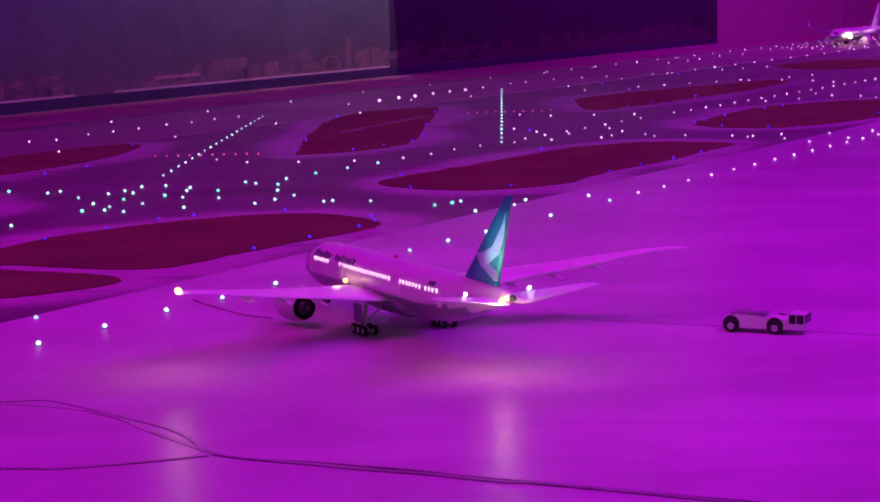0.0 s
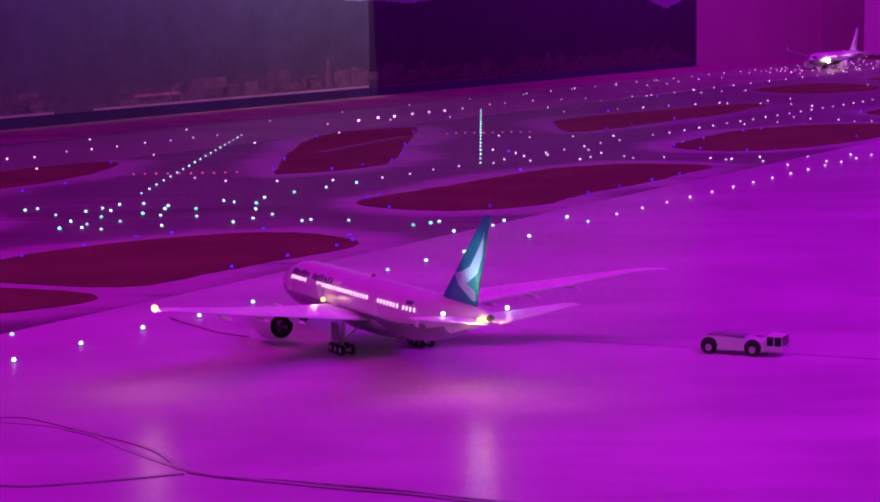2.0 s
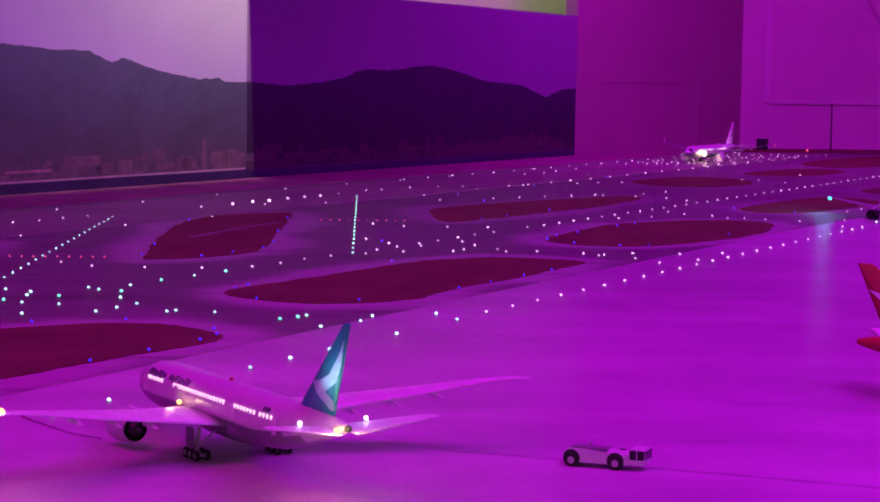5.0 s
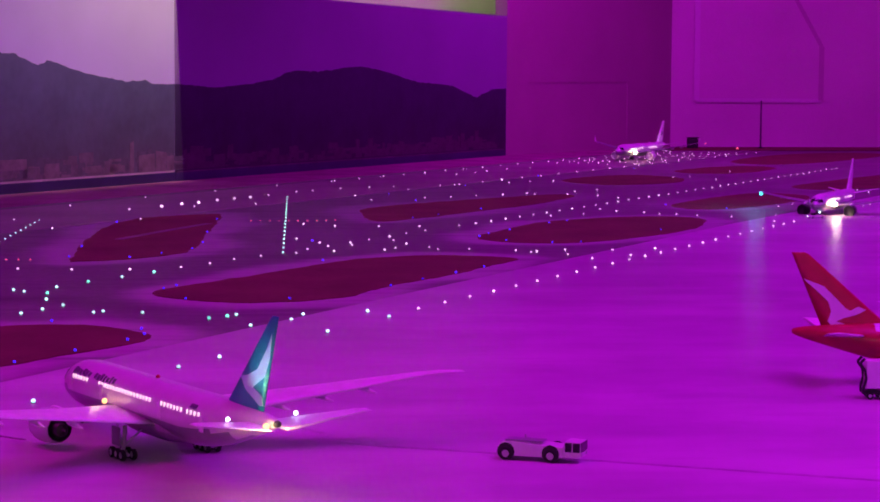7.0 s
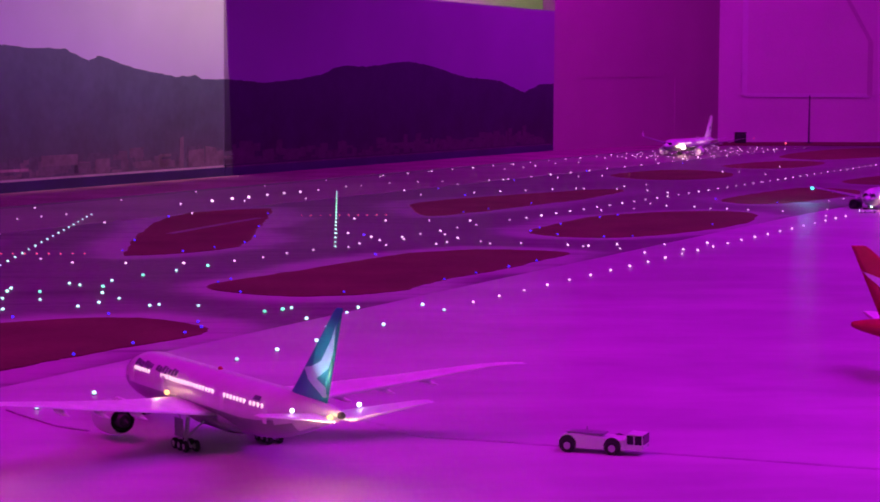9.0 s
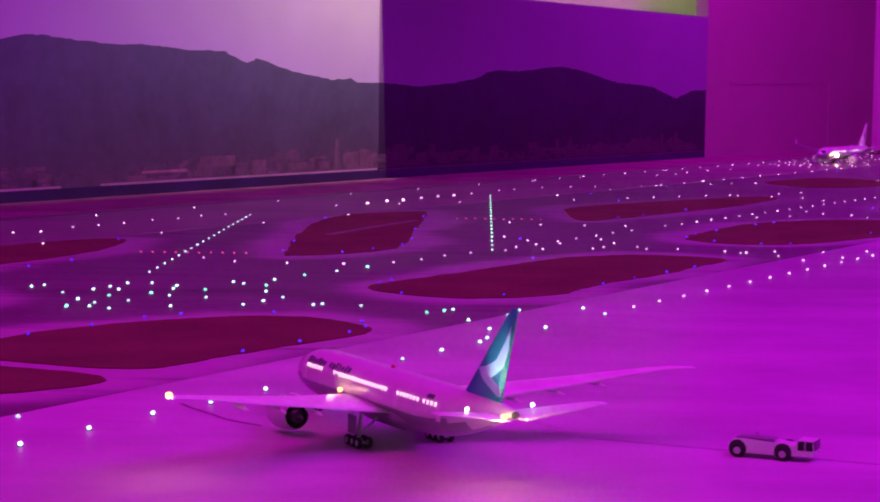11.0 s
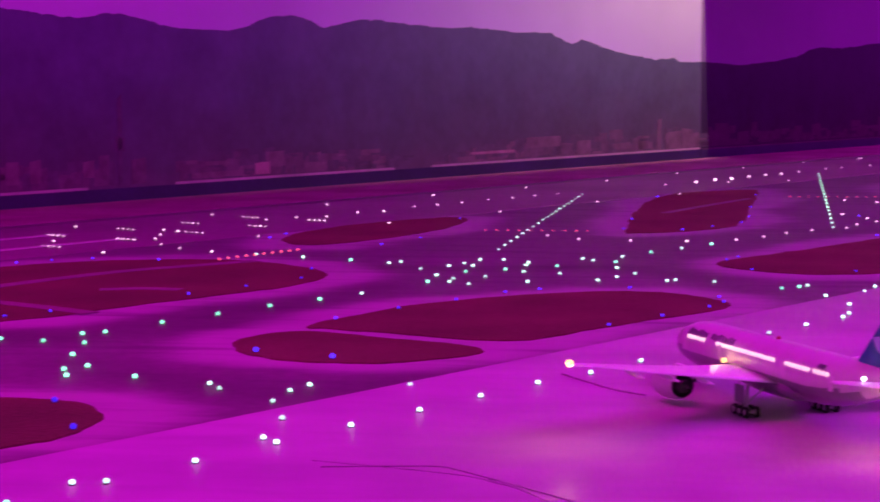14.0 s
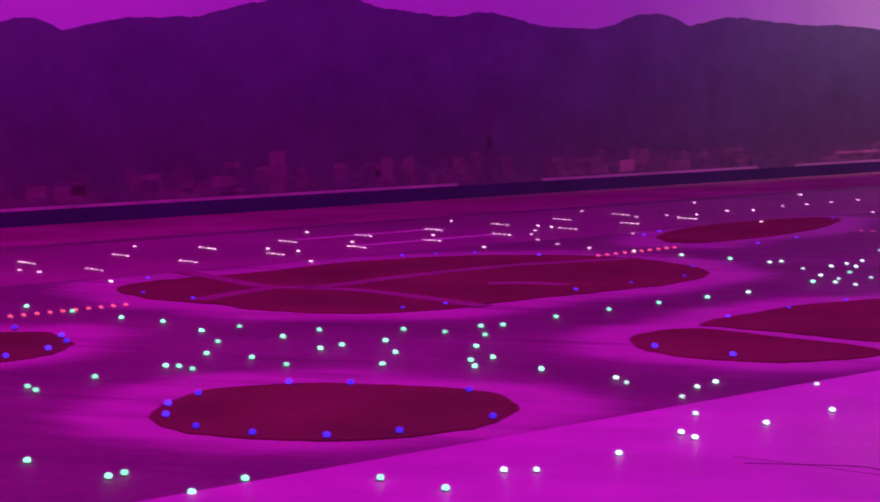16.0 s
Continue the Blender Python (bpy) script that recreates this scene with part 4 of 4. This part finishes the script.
def tractor(m):
    ob = empty("pushback_tractor", "white low pushback tractor with a dark-glazed cab", "tractor")
    side = [(-5.4, 0.75), (-5.5, 1.5), (-5.0, 2.25), (-3.6, 2.45), (1.6, 2.1), (3.2, 2.0), (3.3, 0.7), (-5.0, 0.6)]
    piece("body", loft([[(x, y, z) for x, z in side] for y in (-1.7, -1.55, 1.55, 1.7)]), M_WHITE, ob)
    piece("deck", box(-4.6, -1.2, 2.4, 0.4, 1.2, 2.62, 0.06), M_GREY, ob, "grey deck plate")
    piece("exhaust_pipe", rod((-2.4, 0.9, 2.5), (-2.4, 0.9, 3.1), 0.1), M_STRUT, ob)
    cab = piece("cab", loft([[(3.3, y, 0.8), (5.6, y, 0.8), (5.75, y, 1.5), (5.65, y, 2.75), (3.6, y, 2.85), (3.3, y, 1.9)] for y in (-1.6, 1.6)]), M_WHITE, ob)
    for s in (1, -1):
        piece("side_window", box(3.6, s * 1.6 - 0.04, 1.5, 4.5, s * 1.6 + 0.04, 2.7, 0.03), M_GLASS, cab, "dark side window")
        piece("side_window", box(4.64, s * 1.6 - 0.04, 1.5, 5.58, s * 1.6 + 0.04, 2.7, 0.03), M_GLASS, cab, "dark side window")
        piece("bumper_lamp", box(5.7, s * 1.2 - 0.2, 1.0, 5.85, s * 1.2 + 0.2, 1.25), M_RIM, cab, "small headlamp")
    piece("windscreen", box(5.62, -1.5, 1.5, 5.80, 1.5, 2.7, 0.03), M_GLASS, cab, "dark windscreen")
    for x in (-4.3, 1.7):
        for s in (1, -1):
            wheel("wheel", x, 1.62 * s, 0.88, 0.88, 0.6, ob)
            piece("wheel_arch", lathe([(1.69 * s, 1.17), (1.72 * s, 1.17)], 20, "Y"), M_BLACK, ob, "dark wheel arch").data.transform(Matrix.Translation((x * K, 0, 1.12 * K)))
    ob.matrix_world = m
    return ob


tractor(Matrix.Translation((0.460, 2.777, 0.003)) @ Matrix.Rotation(radians(-25), 4, "Z") @ Matrix.Scale(0.92, 4))


def tow_tug(m):
    ob = empty("tow_tug", "low flat white tow tug at an airliner's nose wheel", "tractor")
    side = [(-2.6, 0.35), (-2.7, 0.9), (-1.2, 1.1), (1.6, 1.1), (2.7, 0.85), (2.8, 0.35)]
    piece("body", loft([[(x, y, z) for x, z in side] for y in (-1.2, -1.05, 1.05, 1.2)]), M_WHITE, ob)
    piece("cab_glass", box(0.5, -0.8, 1.05, 1.5, 0.8, 1.6, 0.06), M_GLASS, ob, "dark low cab glazing")
    piece("headlamp", box(2.75, -0.9, 0.6, 2.85, -0.5, 0.8), G_COOL, ob, "small lit headlamp")
    for x in (-1.7, 1.8):
        for s in (1, -1):
            wheel("wheel", x, 1.1 * s, 0.38, 0.38, 0.3, ob)
    ob.matrix_world = m
    return ob


tow_tug(Matrix.Translation((2.330, 7.695, 0.003)) @ Matrix.Rotation(radians(-165), 4, "Z") @ Matrix.Scale(1.05, 4))


def service_truck(m):
    ob = empty("service_truck", "white high-lift service truck with a dark curved rear frame", "truck")
    piece("box_body", box(-2.2, -1.25, 1.6, 4.2, 1.25, 5.6, 0.12), M_WHITE, ob)
    piece("chassis", box(-2.6, -0.9, 0.7, 6.4, 0.9, 1.25, 0.05), M_BLACK, ob)
    piece("cab", loft([[(4.4, y, 0.9), (6.6, y, 0.9), (6.7, y, 1.8), (6.2, y, 3.0), (4.4, y, 3.1)] for y in (-1.2, 1.2)]), M_WHITE, ob)
    for s in (1, -1):
        pts = [Vector((-2.5, s * 1.2, 5.9)), Vector((-3.1, s * 1.2, 5.2)), Vector((-2.4, s * 1.2, 4.2)), Vector((-2.2, s * 1.2, 3.0)), Vector((-2.6, s * 1.2, 1.6)), Vector((-2.5, s * 1.2, 0.8))]
        bm = bmesh.new()
        for a, b in zip(pts, pts[1:]):
            rod(a, b, 0.2, bm)
        piece("rear_frame", bm, M_BLACK, ob, "dark bent frame")
        for x in (-1.6, 0.0, 5.2):
            wheel("wheel", x, s * 1.05, 0.5, 0.5, 0.4, ob)
    ob.matrix_world = m
    return ob


service_truck(Matrix.Translation((1.105, 3.27, 0.003)) @ Matrix.Rotation(radians(-8), 4, "Z"))

# ---- airfield lamps ----


def airfield_lamp(name, lens, label, group, r=0.0031):
    ob = empty(name, label, "airfield lamp", group)
    part("base", lathe([(0, r * 1.2), (0.001, r * 1.2), (0.0016, r * 1.0)], 10, "Z"), M_METAL, ob)
    part("lens", lathe([(0.0014, r * 0.6), (0.0014 + r * 0.4, r * 0.92), (0.0014 + r * 0.8, r), (0.0014 + r * 1.3, r * 0.8), (0.0014 + r * 1.6, r * 0.45), (0.0014 + r * 1.7, r * 0.08)], 10, "Z"), lens, ob, smooth=True)
    return ob


def scatter(first, places, lift=0.0):
    """Copies of a lamp, the first one standing at the first place."""
    for k, (x, y) in enumerate(places):
        z = ground_z(x, y) + lift
        near = 1 - (z + 0.004) / 0.505
        m = Matrix.Translation((x * near, y * near, z))
        if k:
            copy_thing(first, m)
        else:
            first.matrix_world = m


def ground_z(x, y):
    c = Vector((x, y, 0)).dot(ACROSS)
    return 0.003 if c > -2.08 else 0.0015 if -4.93 < c < -4.17 else 0.0


def row(p, q, n):
    return [(p[0] + (q[0] - p[0]) * k / (n - 1), p[1] + (q[1] - p[1]) * k / (n - 1)) for k in range(n)]


near_places = [
    (-1.523, 2.152), (-1.379, 2.095), (-1.369, 2.119), (-1.242, 2.041), (-1.213, 2.133), (-1.058, 2.185), (-0.964, 2.153), (-0.927, 2.278), (-0.888, 2.290), (-0.813, 2.425), (-2.056, 3.478),
    (-1.951, 3.448), (-1.824, 3.350), (-1.813, 2.670), (-1.782, 2.640), (-1.777, 3.423), (-1.756, 2.787), (-1.732, 3.220), (-1.698, 2.929), (-1.691, 3.079), (-1.674, 2.930), (-1.644, 3.317),
    (-1.640, 2.909), (-1.613, 3.423), (-1.597, 3.059), (-1.523, 3.195), (-1.509, 3.000), (-1.501, 3.246), (-1.462, 3.478), (-1.445, 3.323), (-1.380, 3.189), (-1.375, 3.463), (-1.357, 3.054)]
near_places_b = [
    (-1.292, 3.448), (-1.266, 3.303), (-1.227, 3.140), (-1.201, 3.076), (-1.200, 3.182), (-1.087, 3.079), (-0.950, 3.029), (-0.923, 2.985), (-0.814, 2.880), (-0.809, 2.980), (-0.790, 3.037),
    (-0.770, 2.742), (-0.763, 2.593), (-0.738, 2.562), (-0.662, 2.700), (-0.633, 3.057), (-0.585, 2.833), (-0.511, 2.968), (-0.436, 3.105), (-0.359, 3.218), (-0.283, 3.360), (-2.329, 3.585), (-2.197, 3.538), (-1.335, 3.567),
    (-1.299, 3.595), (-1.230, 3.741), (-1.155, 3.886), (-1.08, 4.03), (-1.00, 4.16), (-0.93, 4.28), (-0.72, 4.50), (-0.058, 3.741), (0.016, 3.870), (0.094, 3.998), (0.11, 4.06), (0.12, 4.21), (0.24, 4.25)]
mid_places = [
    (-0.01, 4.49), (0.08, 4.36), (0.17, 4.46), (-1.37, 5.14), (-1.23, 5.08), (-1.09, 5.01), (-0.98, 4.95), (-0.955, 4.985), (-0.88, 4.82), (-0.82, 4.68), (-0.82, 4.53), (-0.82, 4.90), (-0.79, 4.97),
    (-0.77, 4.61), (-0.77, 4.54), (-0.76, 4.76), (-0.76, 4.91), (-0.76, 5.06), (-0.70, 4.66), (-0.70, 5.07), (-0.67, 4.83), (-0.63, 4.94), (-0.63, 5.01), (-0.62, 4.78), (-0.59, 4.56), (-0.55, 4.92),
    (-0.53, 4.75), (-0.50, 5.12), (-0.47, 5.08), (-0.43, 4.61), (-0.41, 5.04), (-0.40, 4.90), (-0.40, 5.19), (-0.39, 4.69), (-0.35, 4.77), (-0.33, 5.32), (-0.27, 4.62), (-0.25, 4.64), (-0.25, 5.45),
    (-0.16, 4.61), (0.03, 4.53), (0.05, 4.56), (0.20, 4.56), (0.35, 4.62), (0.39, 4.51), (-0.17, 5.58)]
far_places = [
    (-0.65, 5.81), (-0.55, 5.70), (-0.40, 5.67), (-0.24, 5.67), (-0.10, 5.73), (-0.02, 5.84), (0.05, 5.98), (0.13, 6.09), (0.24, 6.19), (0.28, 6.33), (0.35, 6.45), (0.36, 6.26), (0.43, 6.49),
    (0.52, 6.30), (0.56, 6.37), (0.67, 6.39), (0.69, 6.31), (0.79, 6.32), (0.93, 6.26), (0.97, 6.20), (0.99, 6.22), (1.07, 6.11), (1.09, 6.28), (1.12, 5.97), (1.24, 6.27), (1.26, 6.08), (1.39, 6.33),
    (0.26, 6.75), (0.31, 7.45), (0.33, 6.59), (0.42, 7.35), (0.43, 6.58), (0.50, 6.71), (0.58, 7.34), (0.58, 6.85), (0.58, 6.68), (0.61, 6.54), (0.65, 6.99), (0.73, 7.12), (0.73, 7.34), (0.88, 7.37)]
far_places_b = [
    (1.31, 7.91), (1.46, 8.01), (1.59, 8.34), (1.63, 8.19), (1.73, 8.11), (1.77, 8.00), (1.84, 8.00), (1.91, 7.93), (2.03, 7.85), (2.13, 7.58), (2.24, 7.95), (-0.34, 9.20), (0.62, 9.34),
    (0.67, 8.98), (0.93, 9.16), (1.06, 9.25), (1.19, 9.34), (1.33, 9.44), (1.49, 9.49), (1.64, 9.44), (1.77, 9.35), (1.83, 9.16), (2.41, 8.52), (2.52, 8.68), (2.80, 8.55), (2.87, 8.67), (0.36, 9.68),
    (0.44, 9.78), (0.59, 9.99), (0.74, 10.10), (0.87, 10.16), (0.92, 9.89), (1.12, 10.28), (1.20, 10.33), (1.46, 9.54), (1.72, 9.69), (1.86, 9.85), (3.19, 9.66), (3.20, 9.87)]
runway_places = [
    (-2.71, 4.23), (-2.64, 4.20), (-2.38, 4.07), (-2.72, 4.88), (-2.43, 5.44), (-2.34, 4.92), (-2.19, 5.18), (-2.04, 5.46), (-1.79, 5.14), (-2.14, 5.96), (-1.84, 6.49), (-1.61, 6.30), (-1.53, 6.40),
    (-1.49, 5.68), (-1.44, 6.46), (-1.19, 6.22), (-1.55, 7.01), (-1.37, 6.65), (-1.29, 6.71), (-1.22, 6.93), (-1.15, 7.04), (-1.08, 7.17), (-1.00, 7.33), (-0.92, 7.44), (-0.89, 6.73), (-0.59, 7.26),
    (-1.24, 7.55), (-0.93, 8.06), (-0.85, 7.58), (-0.77, 7.70), (-0.37, 8.32), (-0.30, 7.75), (-0.63, 8.59), (-0.11, 8.53), (-1.771, 5.569), (-1.795, 5.705), (-1.83, 5.868), (-1.777, 5.834), (-1.704, 5.392), (-1.618, 5.283), (-2.103, 4.637), (-2.236, 4.882), (-1.507, 5.2)]
runway_places_b = [
    (0.15, 8.69), (0.22, 9.38), (-0.03, 9.72), (0.28, 10.26), (0.58, 10.68), (0.88, 11.20), (1.52, 10.58), (1.53, 10.95), (1.65, 10.70), (1.79, 10.77), (2.56, 11.23), (2.66, 11.25), (2.74, 10.96),
    (1.18, 11.70), (1.35, 11.56), (1.49, 11.79), (1.49, 12.26), (1.59, 12.02), (1.76, 12.35), (3.07, 11.92), (1.93, 12.52)]
blue_places = [
    (-1.418, 2.435), (-1.324, 2.415), (-1.219, 2.426), (-1.135, 2.487), (-2.184, 3.281), (-2.045, 3.209), (-2.011, 2.946), (-2.000, 3.145), (-1.987, 3.052), (-1.536, 2.594), (-1.531, 2.691), (-1.498, 2.507),
    (-1.438, 2.832), (-1.342, 2.855), (-1.142, 2.844), (-1.043, 2.633), (-0.962, 3.397), (-0.812, 3.336), (-2.33, 4.16), (-2.209, 3.886), (-2.064, 3.832), (-1.576, 3.806), (-1.511, 3.896), (-1.31, 4.23),
    (-1.22, 4.40), (-0.907, 3.858), (-0.81, 4.04), (-0.71, 4.20), (-0.62, 4.35), (-0.55, 4.42), (-0.362, 3.825), (-0.35, 4.47), (-0.263, 3.981), (-0.17, 4.14), (-0.15, 4.32), (-0.14, 4.23), (-1.93, 4.85),
    (-1.86, 4.92), (-1.77, 4.98), (-1.59, 4.97), (-1.15, 4.80), (-1.13, 4.58), (-1.09, 5.48), (-0.13, 5.15)]
blue_places_b = [
    (-0.10, 5.23), (-0.07, 4.91), (0.18, 4.90), (0.45, 5.20), (0.55, 5.37), (-1.45, 5.65), (-1.43, 5.78), (-1.01, 5.69), (-0.99, 6.43), (-0.44, 6.09), (-0.43, 6.47), (-0.26, 6.07), (-0.17, 6.21), (-0.08, 6.38),
    (0.31, 5.94), (0.66, 5.55), (0.76, 5.72), (-0.05, 6.62), (-0.04, 7.07), (0.31, 6.68), (0.89, 6.85), (0.94, 6.99), (0.96, 6.69), (1.04, 7.17), (1.10, 6.59), (1.20, 6.61), (1.59, 7.15), (-0.38, 7.57),
    (-0.01, 7.74), (0.75, 7.81), (0.87, 8.01), (1.09, 8.37), (1.24, 7.52), (1.33, 7.64), (2.15, 8.40), (0.79, 9.48), (0.87, 8.98), (1.94, 8.65), (1.25, 10.28), (1.80, 11.36), (2.57, 12.38)]
green = near_places + near_places_b
scatter(airfield_lamp("taxiway_lamp", G_GREEN, "small lit greenish taxiway lamp in the pavement", "taxiway lamps", 0.0042), [p for p in green if p[0] < -0.95] + mid_places[::5])
scatter(airfield_lamp("taxiway_lamp", G_MINT, "small lit mint-white taxiway lamp in the pavement", "taxiway lamps", 0.0036), [p for p in green if p[0] >= -0.95] + [p for k, p in enumerate(mid_places) if k % 5])
scatter(airfield_lamp("taxiway_lamp", G_WHITE, "small lit white taxiway lamp in the pavement", "taxiway lamps"), far_places + far_places_b)
scatter(airfield_lamp("apron_edge_lamp", G_WHITE, "small lit white lamp along the apron edge", "apron edge lamps"), row((0.471, 4.664), (2.203, 7.566), 24))
scatter(airfield_lamp("taxiway_lamp", G_WHITE, "small lit white taxiway lamp in a long row", "taxiway lamps"), row((0.956, 7.48), (3.915, 12.496), 41))
scatter(airfield_lamp("exit_lamp", G_MINT, "small lit mint-white exit lamp in a slanting row", "exit lamps", 0.0027), row((-0.745, 5.359), (-0.675, 7.683), 19))
scatter(airfield_lamp("exit_lamp", G_MINT, "small lit mint-white exit lamp in a straight row", "exit lamps", 0.0032), row((0.302, 9.217), (0.200, 6.209), 18))
scatter(airfield_lamp("runway_lamp", G_WHITE, "small lit white runway lamp", "runway lamps"), runway_places + runway_places_b)
scatter(airfield_lamp("island_lamp", G_BLUE, "small lit deep blue taxiway edge lamp", "blue edge lamps", 0.0047), blue_places[:18], 0.0018)
scatter(airfield_lamp("island_lamp", G_BLUE, "small lit deep blue taxiway edge lamp", "blue edge lamps", 0.0029), blue_places[18:] + blue_places_b, 0.0018)
scatter(airfield_lamp("runway_edge_lamp", G_WHITE, "bright lit white runway edge lamp", "runway lamps", 0.0062), [(-0.245, 8.488), (-0.165, 8.664), (-0.095, 8.755), (-0.016, 8.93), (0.060, 9.06), (0.133, 9.16)])
for p, q, r in (((-0.854, 5.982), (-0.543, 5.99), 0.0023), ((-1.435, 4.998), (-1.287, 5.281), 0.0033), ((0.118, 7.631), (0.439, 7.657), 0.0023), ((-2.277, 3.429), (-2.143, 3.672), 0.0034)):
    scatter(airfield_lamp("stop_bar_lamp", G_RED, "small lit red stop-bar lamp", "stop bar lamps", r), row(p, q, 10))


def barrette(m):
    """Four flush lamps in a short bar across the runway."""
    ob = empty("runway_barrette", "short bar of four lit white touchdown lamps", "airfield lamp", "touchdown lamp bars")
    part("bar", box(-0.035, -0.0012, 0, 0.035, 0.0012, 0.0008, 0.0003), M_BLACK, ob)
    for k in range(4):
        part("lens", rod((-0.033 + 0.022 * k, 0, 0.0004), (-0.033 + 0.022 * k, 0, 0.0038), 0.0025, r2=0.0019), G_WHITE, ob)
    ob.matrix_world = m
    return ob


TURN = Matrix.Rotation(math.atan2(ACROSS.y, ACROSS.x), 4, "Z")
first = None
for p, q in (((-2.76, 4.36), (-1.67, 6.34)), ((-2.52, 4.26), (-1.43, 6.25))):
    for x, y in row(p, q, 9):
        m = Matrix.Translation((x, y, 0.0015)) @ TURN
        if first is None:
            first = barrette(m)
        else:
            copy_thing(first, m)
random.seed(11)
fields = [at(a + random.uniform(-0.02, 0.02), c).xy[:] for c in (-4.92, -4.18) for a in np.arange(9.6, 15.4, 0.29)]
fields += [at(a + random.uniform(-0.07, 0.07), -4.78 + 0.13 * j + random.uniform(-0.03, 0.03)).xy[:] for a in np.arange(12.6, 15.3, 0.16) for j in range(5) if random.random() < 0.85]
scatter(airfield_lamp("approach_lamp", G_FAR, "small lit white approach lamp at the table's far end", "approach lamps", 0.0037), fields)

# ---- things at the far end ----
post = empty("mast", "thin dark upright mast at the far table edge", "mast")
part("pole", rod((0, 0, 0), (0, 0, 0.40), 0.008, r2=0.006), M_METAL, post)
part("foot", lathe([(0, 0.03), (0.01, 0.03), (0.016, 0.012)], 12, "Z"), M_BLACK, post)
post.matrix_world = Matrix.Translation((4.46, 16.35, 0))
cabinet = empty("equipment_box", "small black equipment box on the far table edge", "box")
part("body", box(-0.045, -0.03, 0, 0.045, 0.03, 0.085, 0.012), M_BLACK, cabinet)
part("lid", box(-0.048, -0.034, 0.085, 0.048, 0.034, 0.095, 0.003), M_BLACK, cabinet)
cabinet.matrix_world = Matrix.Translation((3.88, 16.35, 0))


def batten(p, q, w, name, label, material):
    """A slim moulding on a wall between two points, square to the floor or level."""
    d = (q - p).normalized()
    flat = Vector((d.x, d.y, 0))
    face = Vector((flat.y, -flat.x, 0)) if flat.length > 0.5 else Vector((0.05, -1, 0)).normalized()
    side = d.cross(face).normalized() * w / 2
    bm = loft([[e + side, e - side, e - side + face * 0.003, e + side + face * 0.003] for e in (p, q)])
    return thing(name, bm, material, label, "trim", "wall mouldings", "structure")


wd = (FAR_L - CORNER).normalized()
wn = Vector((wd.y, -wd.x, 0))


def on_return(u, z):
    return CORNER + wd * u + wn * 0.001 + Vector((0, 0, z))


def on_far(x, z):
    return Vector((x, 16.742 + (x - 3.78) * 0.035, z))


for a, b in ((on_return(0.35, 0.54), on_return(1.95, 0.55)), (on_return(1.95, 0.0), on_return(1.95, 0.55))):
    batten(a, b, 0.008, "trim", "faint shadow-gap moulding on the hall wall", M_WALL_DARK)
hatch = [(4.0, 0.40), (5.10, 0.40), (5.10, 0.86), (4.86, 1.27), (4.0, 1.27)]
bm = loft([[on_far(x, z) + Vector((0, -d, 0)) for x, z in hatch] for d in (0.001, 0.005)])
thing("wall_hatch", bm, M_WALL, "large flat wall hatch with a cut corner", "hatch", kind="structure")
# Light and shade along the hatch edges, painted as pale and dark strips.
for (xa, za), (xb, zb), w, paint, look_of in ((hatch[1], hatch[2], 0.045, M_EDGE_SHADE, "dark"), (hatch[2], hatch[3], 0.035, M_EDGE_SHADE, "dark"), (hatch[0], hatch[1], 0.035, M_EDGE_LIGHT, "pale"), ((4.0, 1.27), hatch[0], 0.05, M_EDGE_LIGHT, "pale")):
    batten(on_far(xa, za) + Vector((0, -0.0055, 0)), on_far(xb, zb) + Vector((0, -0.0055, 0)), w, "trim", "soft-edged %s moulding of the wall hatch" % look_of, paint)

scatter(airfield_lamp("obstruction_lamp", G_RED, "small lit red obstruction lamp at the far end", "obstruction lamps", 0.009), [(3.13, 15.28), (4.25, 16.3)])
